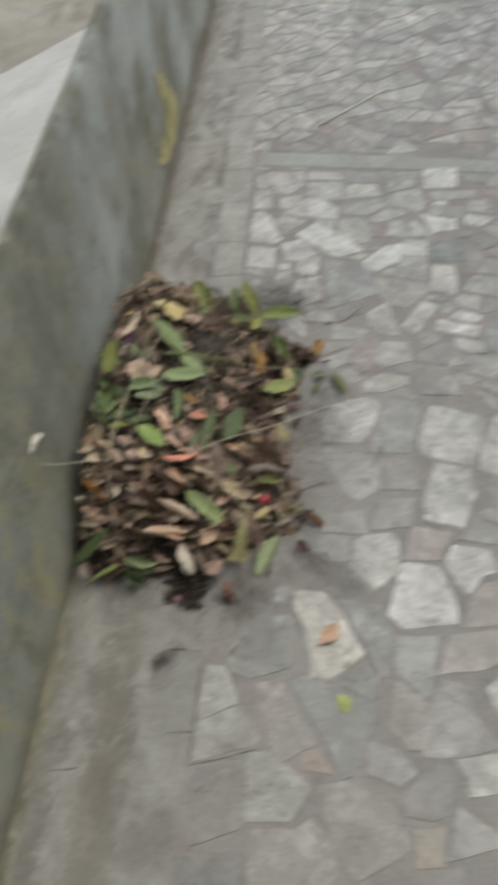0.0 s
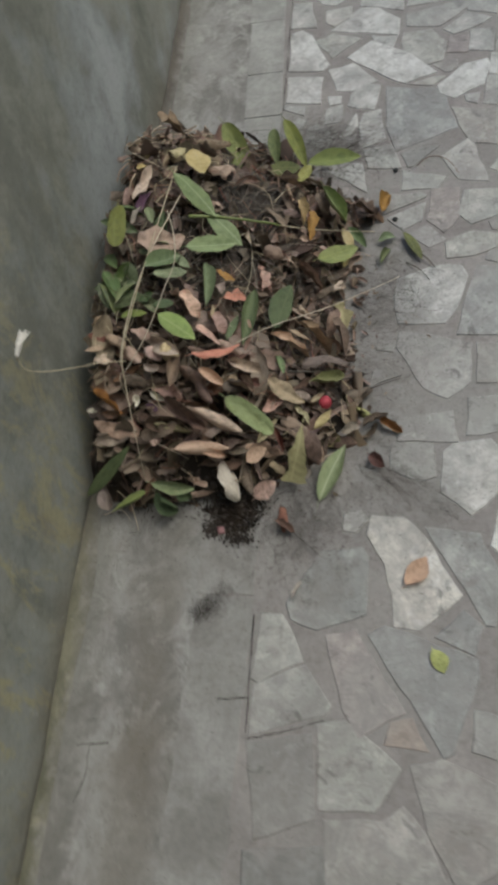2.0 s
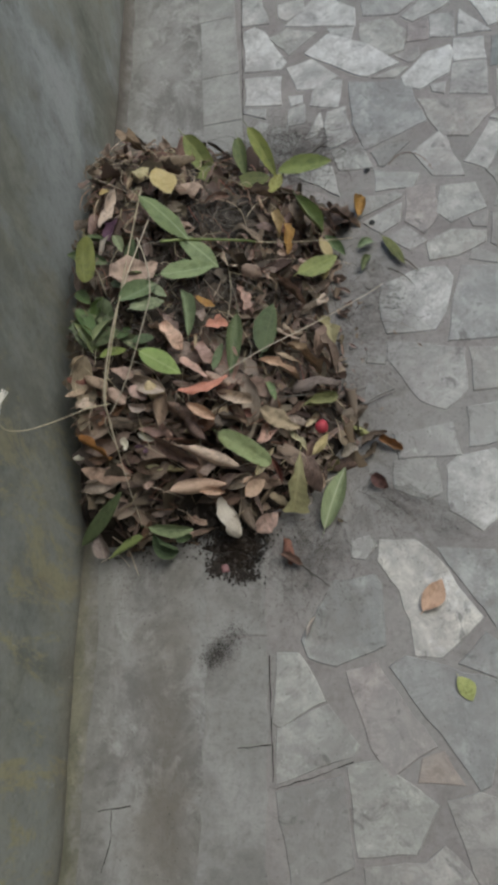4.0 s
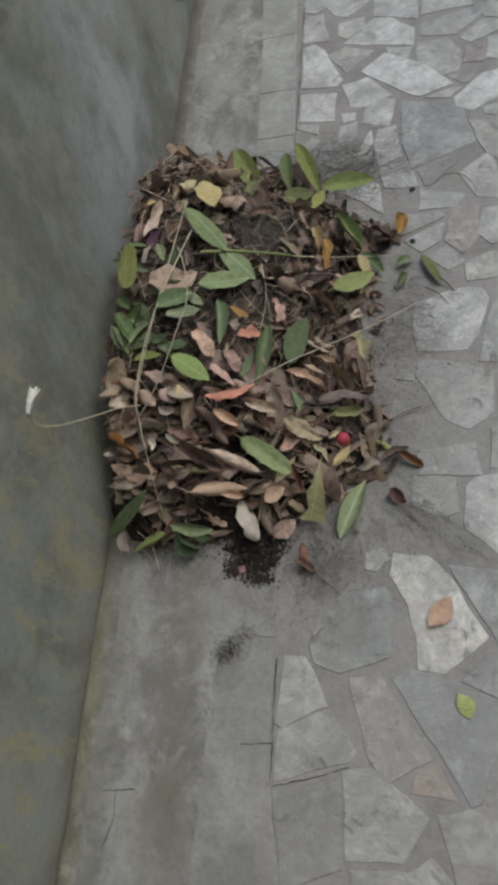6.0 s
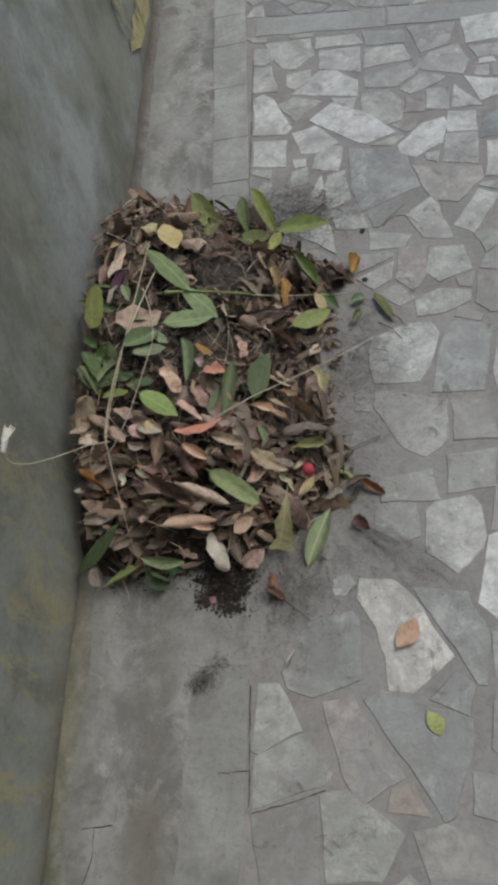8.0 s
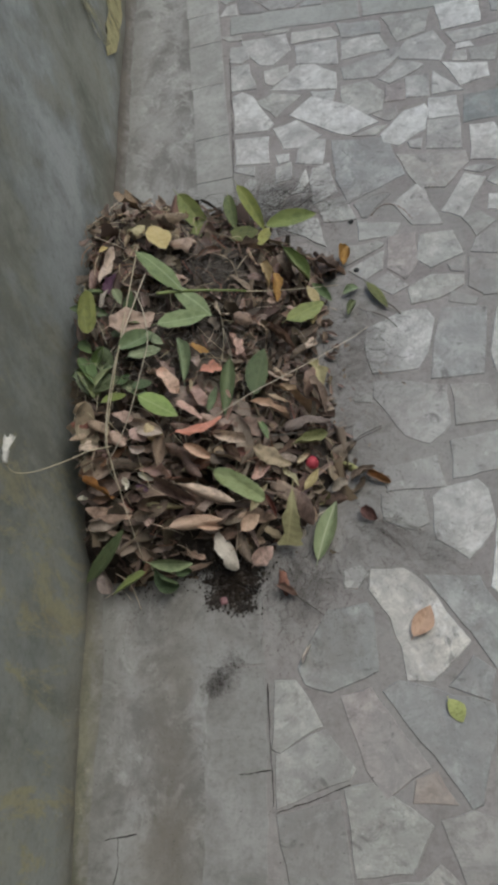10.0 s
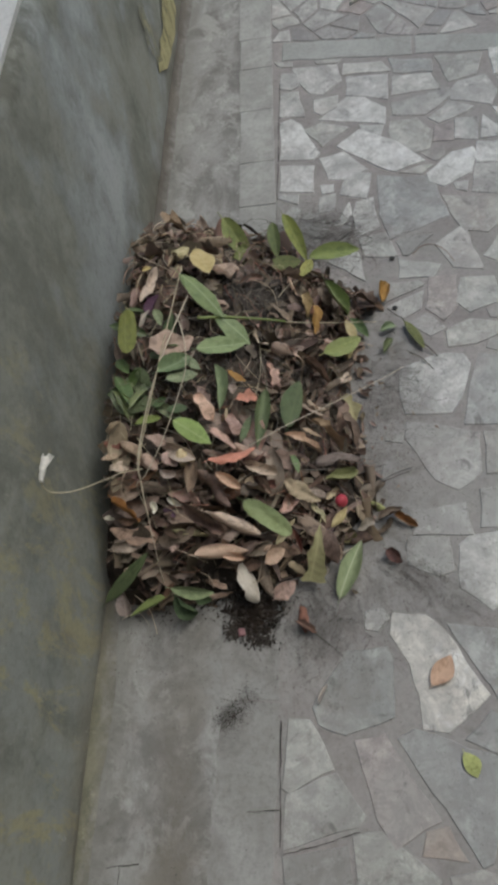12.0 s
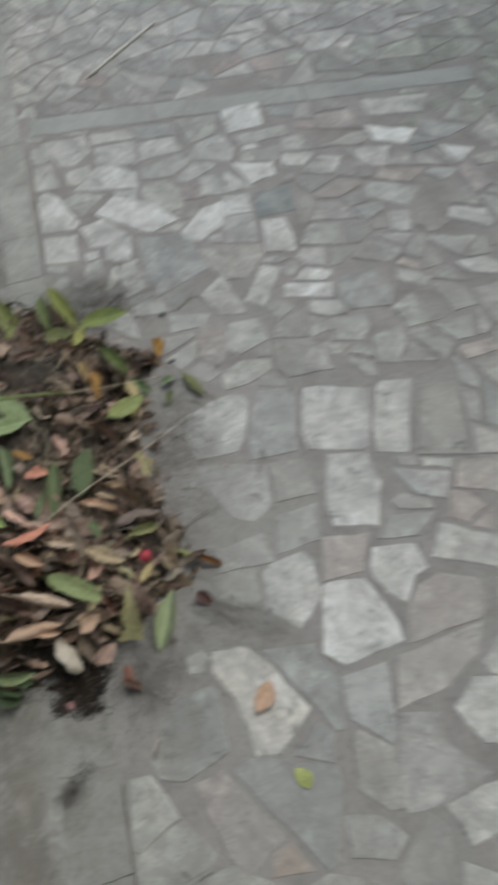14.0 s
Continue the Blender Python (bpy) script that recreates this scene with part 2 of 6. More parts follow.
def foot_material():
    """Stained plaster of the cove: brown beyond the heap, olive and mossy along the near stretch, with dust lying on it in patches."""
    n = Nodes("foot_plaster")
    xyz = n.node("SeparateXYZ", Vector=n.place)
    blotch = n.ramp(n.noise(9, 9, 0.7, (1, 0.7, 1), 0.4), 0.36, 0.64)
    colour = n.mix(blotch, (0.10, 0.089, 0.076), (0.152, 0.135, 0.115))
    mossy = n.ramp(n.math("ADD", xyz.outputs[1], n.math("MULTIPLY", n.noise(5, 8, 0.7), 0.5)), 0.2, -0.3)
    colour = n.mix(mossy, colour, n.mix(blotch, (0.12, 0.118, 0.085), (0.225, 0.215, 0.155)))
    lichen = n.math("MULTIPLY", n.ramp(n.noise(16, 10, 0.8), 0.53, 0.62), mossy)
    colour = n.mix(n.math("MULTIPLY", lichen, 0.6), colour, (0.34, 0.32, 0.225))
    low = n.ramp(n.math("ADD", xyz.outputs[2], n.math("MULTIPLY", n.noise(17, 9, 0.75), 0.05)), 0.042, 0.022)
    colour = n.mix(n.math("MULTIPLY", low, 0.7), colour, n.mix(n.ramp(n.noise(22, 8, 0.7), 0.4, 0.62), (0.17, 0.162, 0.148), (0.31, 0.30, 0.285)))
    fine = n.noise(90, 7, 0.75)
    colour = n.mix(n.math("MULTIPLY", n.ramp(fine, 0.45, 0.72), 0.35), colour, (0.08, 0.075, 0.065))
    n.bump(n.math("ADD", fine, n.noise(26, 5)), 0.5, 0.004)
    return n.done(colour, 0.85, 0.3)


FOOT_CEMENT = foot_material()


def wall_material():
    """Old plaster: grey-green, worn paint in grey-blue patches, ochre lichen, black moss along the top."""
    n = Nodes("old_plaster")
    xyz = n.node("SeparateXYZ", Vector=n.place)
    colour = n.mix(n.ramp(n.noise(4.5, 10, 0.72, (1, 1, 0.8), 0.3), 0.36, 0.64), (0.185, 0.188, 0.162), (0.30, 0.303, 0.268))
    paint = n.ramp(n.noise(2.6, 11, 0.68, None, 0.2), 0.45, 0.57)
    colour = n.mix(n.math("MULTIPLY", paint, n.span(xyz.outputs[1], -0.4, 0.4, 0.3, 0.65)), colour, (0.25, 0.272, 0.275))
    pale = n.ramp(n.noise(2.6, 9, 0.66, None, 0.1), 0.46, 0.66)
    colour = n.mix(n.math("MULTIPLY", pale, n.span(xyz.outputs[1], 0.1, 0.6, 0.15, 0.9)), colour, (0.43, 0.45, 0.45))
    blot = n.ramp(n.noise(7, 10, 0.75, (1, 1, 0.6), 0.3), 0.54, 0.66)
    colour = n.mix(n.math("MULTIPLY", blot, 0.28), colour, (0.105, 0.11, 0.088))
    lichen = n.ramp(n.noise(10, 10, 0.8, (1, 1, 0.45), 0.3), 0.50, 0.60)
    low = n.ramp(xyz.outputs[2], 0.62, 0.1)
    near = n.ramp(xyz.outputs[1], 0.4, -0.5)
    colour = n.mix(n.math("MULTIPLY", n.math("MULTIPLY", lichen, near), 0.75), colour, (0.37, 0.335, 0.20))
    rust = n.ramp(n.noise(9, 8, 0.7, (1, 1, 0.3)), 0.55, 0.75)
    colour = n.mix(n.math("MULTIPLY", n.math("MULTIPLY", rust, low), 0.4), colour, (0.20, 0.16, 0.095))
    splash = n.ramp(n.math("ADD", xyz.outputs[2], n.math("MULTIPLY", n.noise(9, 8, 0.7), 0.16)), 0.20, 0.09)
    colour = n.mix(n.math("MULTIPLY", splash, 0.55), colour, (0.18, 0.158, 0.122))
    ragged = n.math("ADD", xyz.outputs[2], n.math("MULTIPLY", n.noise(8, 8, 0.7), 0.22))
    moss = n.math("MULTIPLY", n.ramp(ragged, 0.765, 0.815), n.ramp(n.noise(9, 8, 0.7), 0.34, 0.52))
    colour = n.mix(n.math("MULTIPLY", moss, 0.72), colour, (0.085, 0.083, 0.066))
    fleck = n.math("MULTIPLY", n.ramp(n.noise(38, 8, 0.8, (1, 1, 0.5)), 0.58, 0.68), near)
    colour = n.mix(n.math("MULTIPLY", fleck, 0.5), colour, (0.44, 0.44, 0.40))
    fine = n.noise(70, 8, 0.75)
    colour = n.mix(n.math("MULTIPLY", n.ramp(fine, 0.45, 0.72), 0.3), colour, (0.10, 0.10, 0.08))
    n.bump(n.math("ADD", fine, n.math("MULTIPLY", n.noise(16, 6), 1.2)), 0.45, 0.004)
    return n.done(colour, 0.92, 0.2)


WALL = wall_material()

LEAF = {
    "olive": leaf_material("leaf_olive", (0.19, 0.215, 0.068), (0.105, 0.13, 0.042), (0.24, 0.26, 0.10), 0.5, spots=0.25, ribbed=0.2, value=0.24),
    "dark": leaf_material("leaf_dark", (0.12, 0.165, 0.07), (0.07, 0.10, 0.042), (0.15, 0.19, 0.085), 0.5, spots=0.25, ribbed=0.2, value=0.24),
    "green": leaf_material("leaf_green", (0.221, 0.276, 0.115), (0.127, 0.17, 0.0655), (0.40, 0.46, 0.27), 0.45, spots=0.15, ribbed=0.2, value=0.24),
    "bright": leaf_material("leaf_bright", (0.28, 0.375, 0.11), (0.185, 0.265, 0.07), (0.40, 0.48, 0.2), 0.4, spots=0.1, value=0.12, ribbed=0.2),
    "sage": leaf_material("leaf_sage", (0.225, 0.271, 0.143), (0.131, 0.166, 0.0804), (0.34, 0.39, 0.25), 0.6, spots=0.2, ribbed=0.2, value=0.24),
    "lime": leaf_material("leaf_lime", (0.266, 0.304, 0.114), (0.162, 0.203, 0.0677), (0.33, 0.37, 0.14), 0.45, spots=0.2, ribbed=0.2, value=0.24),
    "pale": leaf_material("leaf_pale", (0.576, 0.526, 0.441), (0.408, 0.357, 0.285), (0.62, 0.57, 0.47), 0.6, spots=0.35, value=0.15),
    "milky": leaf_material("leaf_milky_green", (0.42, 0.46, 0.25), (0.27, 0.29, 0.135), (0.42, 0.45, 0.25), 0.55, spots=0.7, value=0.1, ribbed=0.15),
    "yellowgreen": leaf_material("leaf_yellowgreen", (0.38, 0.375, 0.145), (0.20, 0.20, 0.065), (0.42, 0.40, 0.20), 0.55),
    "yellow": leaf_material("leaf_yellow", (0.58, 0.465, 0.21), (0.44, 0.33, 0.115), (0.56, 0.47, 0.26), 0.55, spots=0.2, value=0.1, hue=0.005),
    "amber": leaf_material("leaf_amber", (0.43, 0.24, 0.09), (0.25, 0.13, 0.058), (0.42, 0.27, 0.11), 0.6, value=0.12),
    "orange": leaf_material("leaf_orange", (0.68, 0.325, 0.225), (0.48, 0.205, 0.135), (0.72, 0.44, 0.32), 0.5, spots=0.25, value=0.1, hue=0.006),
    "peach": leaf_material("leaf_peach", (0.648, 0.441, 0.306), (0.442, 0.281, 0.183), (0.74, 0.54, 0.38), 0.5, spots=0.55, value=0.1, hue=0.006),
    "rust": leaf_material("leaf_rust", (0.20, 0.105, 0.074), (0.10, 0.055, 0.04), (0.34, 0.2, 0.12), 0.6),
    "pink": leaf_material("leaf_pinkish", (0.54, 0.392, 0.315), (0.23, 0.162, 0.128), (0.56, 0.40, 0.32), 0.6),
    "tan": leaf_material("leaf_tan", (0.558, 0.419, 0.306), (0.23, 0.166, 0.123), (0.56, 0.42, 0.31), 0.6),
    "straw": leaf_material("leaf_straw", (0.504, 0.427, 0.252), (0.323, 0.264, 0.149), (0.58, 0.50, 0.34), 0.6),
    "fan": leaf_material("leaf_fan", (0.37, 0.33, 0.17), (0.23, 0.20, 0.10), (0.42, 0.37, 0.2), 0.6, spots=0.4, value=0.05, ribbed=0.25),
    "dusty": leaf_material("leaf_dusty", (0.37, 0.30, 0.245), (0.19, 0.15, 0.12), (0.42, 0.33, 0.27), 0.7),
    "brown": leaf_material("leaf_brown", (0.235, 0.17, 0.13), (0.09, 0.064, 0.05), (0.28, 0.19, 0.14), 0.65),
    "purple": leaf_material("leaf_purple", (0.14, 0.075, 0.115), (0.07, 0.04, 0.062), (0.2, 0.12, 0.16), 0.55),
    "ribbed": leaf_material("leaf_ribbed", (0.294, 0.361, 0.19), (0.208, 0.271, 0.131), (0.44, 0.48, 0.32), 0.5, spots=0.15, value=0.05, ribbed=0.3),
    "twig": leaf_material("twig_bark", (0.11, 0.095, 0.08), (0.06, 0.05, 0.042), (0.1, 0.09, 0.08), 0.8),
}
STALK_DRY = leaf_material("dry_stalk", (0.58, 0.505, 0.375), (0.42, 0.36, 0.255), (0.5, 0.43, 0.3), 0.6, value=0.12)
LITTER = leaf_material("litter", (0.20, 0.148, 0.112), (0.045, 0.033, 0.025), (0.3, 0.2, 0.15), 0.7, island=True, hue=0.03, value=0.5)
SOIL = cement_material("soil", (0.030, 0.023, 0.018), (0.013, 0.010, 0.008), (0.022, 0.017, 0.014), 25, 160, gloss=0.08)
MOULD = cement_material("leaf_mould", (0.07, 0.052, 0.04), (0.025, 0.019, 0.015), (0.05, 0.04, 0.032), 25, 160)
GRIT = leaf_material("broom_dust", (0.16, 0.145, 0.13), (0.10, 0.09, 0.08), (0.1, 0.08, 0.07), 0.9, island=True, hue=0.02, value=0.4)
CRUMB = leaf_material("crumbs", (0.05, 0.04, 0.033), (0.02, 0.016, 0.013), (0.1, 0.08, 0.07), 0.9, island=True, hue=0.02, value=0.5)
ROOT = leaf_material("dark_root", (0.13, 0.115, 0.105), (0.08, 0.07, 0.062), (0.2, 0.2, 0.2), 0.8, island=True, value=0.4)
BIT_RED = leaf_material("red_stalk", (0.30, 0.16, 0.11), (0.16, 0.085, 0.06), (0.2, 0.2, 0.2), 0.6, island=True, value=0.4)
BIT_STRAW = leaf_material("straw_bits", (0.50, 0.42, 0.29), (0.30, 0.24, 0.16), (0.2, 0.2, 0.2), 0.6, island=True, value=0.4)
FIBRE = leaf_material("fibre", (0.30, 0.265, 0.225), (0.13, 0.115, 0.10), (0.2, 0.2, 0.2), 0.8, island=True, value=0.4)


def plain(name, colour, rough):
    n = Nodes(name)
    tint = n.mix(n.ramp(n.noise(60, 5), 0.35, 0.7), tuple(0.7 * c for c in colour), colour)
    n.bump(n.noise(200, 4), 0.2, 0.001)
    return n.done(tint, rough)


def paint_material(name, colour, bare):
    """Dry brush paint, rubbed off in patches so that the plaster shows through; bare says how much is gone."""
    n = Nodes(name)
    mottled = n.ramp(n.noise(13, 10, 0.78, (1, 0.5, 1.2)), 0.36, 0.64)
    tint = n.mix(mottled, colour, tuple(0.72 * c for c in colour))
    rubbed = n.ramp(n.noise(30, 10, 0.8, (1, 1.0, 0.3)), bare - 0.12, bare + 0.12)
    n.put(n.shader.inputs["Alpha"], rubbed)
    n.bump(n.noise(70, 6), 0.3, 0.002)
    return n.done(tint, 0.8)


YELLOW_PAINT = paint_material("yellow_paint", (0.49, 0.445, 0.235), 0.41)
FADED_PAINT = paint_material("faded_yellow_paint", (0.36, 0.34, 0.21), 0.52)
BERRY_RED = plain("berry_red", (0.50, 0.055, 0.08), 0.6)
WHITE_TUFT = plain("white_tuft", (0.76, 0.73, 0.66), 0.8)
PINK_BIT = plain("pink_petal", (0.31, 0.16, 0.165), 0.6)
BLACK_BIT = plain("black_bit", (0.03, 0.03, 0.03), 0.7)
PALE_STICK = plain("pale_stick", (0.68, 0.66, 0.61), 0.8)


# ---- mesh helpers ----
def linked(name, verts, faces, material, parent=None, label="", smooth=False):
    me = bpy.data.meshes.new(name)
    me.from_pydata([tuple(v) for v in verts], [], faces)
    me.materials.append(material)
    if smooth:
        me.polygons.foreach_set("use_smooth", [True] * len(me.polygons))
    me.update()
    ob = new(name, me)
    ob.parent = parent
    if label:
        tagged(ob, label)
    return ob


def part(name, bm, material, parent, label=""):
    me = bpy.data.meshes.new(name)
    bm.to_mesh(me)
    bm.free()
    me.materials.append(material)
    ob = new(name, me)
    ob.parent = parent
    if label:
        tagged(ob, label)
    return ob


def step(a, b, x):
    t = min(1.0, max(0.0, (x - a) / (b - a)))
    return t * t * (3 - 2 * t)


# ---- ground, wall, ledge ----
def strip_edge(y):
    """Where the cement strip along the wall ends and the broken marble begins."""
    return 0.356 - 0.035 * abs(y + 0.35)


def build_ground():
    """One cement bed to the horizon, with a shallow gutter along the wall; the stones lie in it."""
    xs = [-60, -4, -0.5, 0.0, 0.03, 0.06, 0.09, 0.12, 0.15, 0.18, 0.21, 0.24, 0.5, 1.0, 2.0, 4.0, 60]
    dip = [-0.006, -0.006, -0.006, 0.003, 0.002, 0.0, -0.001, -0.003, -0.005, -0.005, -0.003, -0.002, -0.0015, -0.0015, -0.0015, -0.0015, -0.0015]
    ys = [-60, -8] + [-3 + 0.08 * i for i in range(90)] + [9, 60]
    verts, faces = [], []
    for y in ys:
        for x, z in zip(xs, dip):
            lump = 0.0025 * noise.noise((x * 9, y * 9, 3.0)) if 0 < x < 0.3 else 0.0
            verts.append((x, y, z + lump))
    w = len(xs)
    for j in range(len(ys) - 1):
        for i in range(w - 1):
            faces.append((j * w + i, j * w + i + 1, (j + 1) * w + i + 1, (j + 1) * w + i))
    ob = linked("ground", verts, faces, CEMENT, smooth=True)
    ob.data.materials.append(GUTTER)
    for f in ob.data.polygons:
        f.material_index = 1 if 0 <= f.center.x < 0.25 else 0
    return tagged(ob, "grey cement yard bed with a dusty shallow gutter", "ground", kind="structure")


build_ground()


def build_wall():
    """The low plastered wall of the raised yard, 0.7 m high, with a rounded worn top edge."""
    ys = [-4 + 0.06 * i for i in range(168)]
    profile = [(0.0, -0.01), (0.0, 0.04), (0.0, 0.1), (0.0, 0.18), (0.0, 0.26), (0.0, 0.34), (0.0, 0.42), (0.0, 0.5), (0.0, 0.58), (0.0, 0.64), (-0.001, 0.672), (-0.006, 0.688), (-0.016, 0.696), (-0.05, 0.698), (-0.16, 0.698), (-0.16, -0.01)]
    verts, faces = [], []
    k = len(profile)
    for y in ys:
        for i, (x, z) in enumerate(profile):
            wavy = 0.004 * noise.noise((y * 2.2, z * 2.6, 1.0)) + 0.0015 * noise.noise((y * 14, z * 14, 5.0))
            chip = 0.005 * max(0, noise.noise((y * 6, 2.0, 8.0))) if 10 <= i <= 12 else 0
            verts.append((x + (wavy if i < 13 else 0) - chip, y, z - chip))
    for j in range(len(ys) - 1):
        for i in range(k):
            a, b = j * k + i, j * k + (i + 1) % k
            faces.append((a, a + k, b + k, b)[::-1])
    faces += [tuple(range(k))[::-1], tuple(range((len(ys) - 1) * k, len(ys) * k))]
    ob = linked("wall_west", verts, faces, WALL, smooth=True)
    return tagged(ob, "low old plastered wall, grey-green with moss and worn paint", "wall", kind="structure")


build_wall()


def shade_wall(name, x0, x1, y0, y1, height, label):
    """A plain plastered wall out of view, added to shade the paving and close the yard."""
    bm = bmesh.new()
    bmesh.ops.create_cube(bm, size=1)
    for v in bm.verts:
        v.co = (x0 + (v.co.x + 0.5) * (x1 - x0), y0 + (v.co.y + 0.5) * (y1 - y0), -0.01 + (v.co.z + 0.5) * height)
    bmesh.ops.bevel(bm, geom=bm.edges[:], offset=0.01, segments=1, affect="EDGES")
    return tagged(part(name, bm, WALL, None), label, "wall", kind="structure")


shade_wall("shade_wall_south", -3.0, 3.4, -1.75, -1.6, 8.0, "unseen plastered wall added to shade the near paving")
shade_wall("shade_wall_east", 3.25, 3.4, -1.6, 6.0, 2.4, "unseen plastered wall added to shade the right-hand paving")


def build_foot():
    """The plaster runs down into the gutter in a rough cove with a ragged, thinning edge."""
    ys = [-4 + 0.02 * i for i in range(505)]
    verts, faces = [], []
    for y in ys:
        r = 0.056 + 0.016 * noise.noise((y * 3.0, 0.3, 0.0)) + 0.007 * noise.noise((y * 15, 0.9, 0.0)) + 0.004 * noise.noise((y * 45, 1.9, 0.0))
        h = 0.058 + 0.016 * noise.noise((y * 2.3, 4.0, 0.0)) + 0.006 * noise.noise((y * 13, 7.0, 0.0))
        for a in range(8):
            q = a / 7 * math.pi / 2
            verts.append((-0.005 + r * (1 - math.sin(q)) ** 1.25 + 0.006 * (a == 0), y, -0.002 + h * (1 - math.cos(q)) ** 1.15))
    for j in range(len(ys) - 1):
        for i in range(7):
            a = j * 8 + i
            faces.append((a, a + 8, a + 9, a + 1)[::-1])
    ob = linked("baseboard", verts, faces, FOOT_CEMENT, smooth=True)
    return tagged(ob, "stained plaster cove along the wall foot", "cove", kind="structure")


build_foot()


def build_ledge():
    """The whitish cement top of the raised yard, and the dull brownish yard beyond it."""
    def sheet(name, corner, z, material, label):
        n = 14
        verts, faces = [], []
        for top in (0.0, -0.715):
            for j in range(n + 1):
                for i in range(n + 1):
                    s, t = i / n, j / n
                    a = [corner[0][k] * (1 - s) + corner[1][k] * s for k in (0, 1)]
                    b = [corner[3][k] * (1 - s) + corner[2][k] * s for k in (0, 1)]
                    x, y = a[0] * (1 - t) + b[0] * t, a[1] * (1 - t) + b[1] * t
                    edge = 0.004 * noise.noise((y * 9, 3.3, z)) if i == n else 0.0
                    verts.append((x + edge, y, z + top + 0.002 * noise.noise((x * 3, y * 3, 9.0))))
        m, off = n + 1, (n + 1) ** 2
        for j in range(n):
            for i in range(n):
                a = j * m + i
                faces.append((a, a + 1, a + m + 1, a + m))
        ring = [i for i in range(n)] + [j * m + n for j in range(n)] + [n * m + n - i for i in range(n)] + [(n - j) * m for j in range(n)]
        for a, b in zip(ring, ring[1:] + ring[:1]):
            faces.append((a, a + off, b + off, b))
        return tagged(linked(name, verts, faces, material), label, "ledge", kind="structure")

    sheet("floor_upper", [(-3.0, -4.0), (-0.022, -4.0), (-0.022, 1.0), (-3.0, -2.2)], 0.706, LEDGE_CEMENT, "whitish bare cement ledge on top of the wall")
    sheet("floor_upper_yard", [(-3.0, -2.2), (-0.022, 1.0), (-0.022, 6.0), (-3.0, 6.0)], 0.704, YARD_CEMENT, "dull brownish cement of the raised yard")


build_ledge()


def brush_stroke(name, proud, width, paint, *points):
    """A worn stroke of a broad slanting brush through points y, z of the wall, a few mm proud of the plaster."""
    way, fine = [], 7
    for i in range(len(points) - 1):
        a, b, c, d = (Vector(points[max(0, min(k, len(points) - 1))]) for k in (i - 1, i, i + 1, i + 2))
        for k in range(fine):
            t = k / fine
            way.append(0.5 * (2 * b + (c - a) * t + (2 * a - 5 * b + 4 * c - d) * t * t + (3 * b - a - 3 * c + d) * t**3))
    way.append(Vector(points[-1]))
    verts, faces = [], []
    for i, p in enumerate(way):
        t = i / (len(way) - 1)
        w = width * (0.12 + 0.88 * math.sin(math.pi * (0.1 + 0.8 * t)) ** 0.7) * (1 + 0.25 * noise.noise((t * 9, p.x, 2.0)))
        for side in (-0.5, -0.17, 0.17, 0.5):
            q = p + Vector((0.87, -0.49)) * (side * w + 0.012 * noise.noise((t * 23, side * 7, p.x)))
            wavy = 0.004 * noise.noise((q.x * 2.2, q.y * 2.6, 1.0))
            verts.append((wavy + proud - 0.0015, q.x, q.y))
    for i in range(len(way) - 1):
        for k in range(3):
            a = 4 * i + k
            faces.append((a, a + 1, a + 5, a + 4))
    ob = linked(name, verts, faces, paint)
    return tagged(ob, "worn yellow paint stroke on the plaster wall", "paint mark", group="paint strokes", kind="structure")


brush_stroke("paint_stroke", 0.0070, 0.200, YELLOW_PAINT, (1.455, 0.325), (1.515, 0.224), (1.520, 0.145), (1.455, 0.114), (1.37, 0.108), (1.25, 0.108))
brush_stroke("paint_stroke", 0.0085, 0.085, FADED_PAINT, (1.225, 0.310), (1.225, 0.240), (1.232, 0.185), (1.25, 0.135))

# ---- the heap of swept leaves ----
def heap(x, y):
    """Height of the swept heap over the ground: a wedge that leans on the wall and thins out towards the yard."""
    front, back = max(0.0, (0.05 - y) / 0.318), max(0.0, (y - 0.38) / 0.30)
    if front >= 1 or back >= 1:
        return 0.0
    ridge = 0.248 * (1 - front**1.6) ** 0.65 * (1 - back**2.2) ** 0.7
    reach = 0.50 * (1 - front**4) ** 0.25 * (1 - 0.3 * back**1.4)
    reach += 0.06 * math.exp(-(((y - 0.41) / 0.06) ** 2)) + 0.06 * math.exp(-(((y + 0.06) / 0.07) ** 2)) + 0.010 * math.sin(29 * y)
    fall = max(0.0, 1 - (max(x, 0.0) / reach) ** 1.7)
    ridge *= 0.45 + 0.55 * step(0.0, 0.05, x)
    return fall * (ridge + 0.012 * math.sin(31 * x + 2) * math.sin(27 * y))


def slope(x, y):
    e = 0.02
    n = Vector((heap(x - e, y) - heap(x + e, y), heap(x, y - e) - heap(x, y + e), 2 * e))
    if n.z < 0.55 * n.length:
        n.z = 0.7 * math.hypot(n.x, n.y)
    return n.normalized()


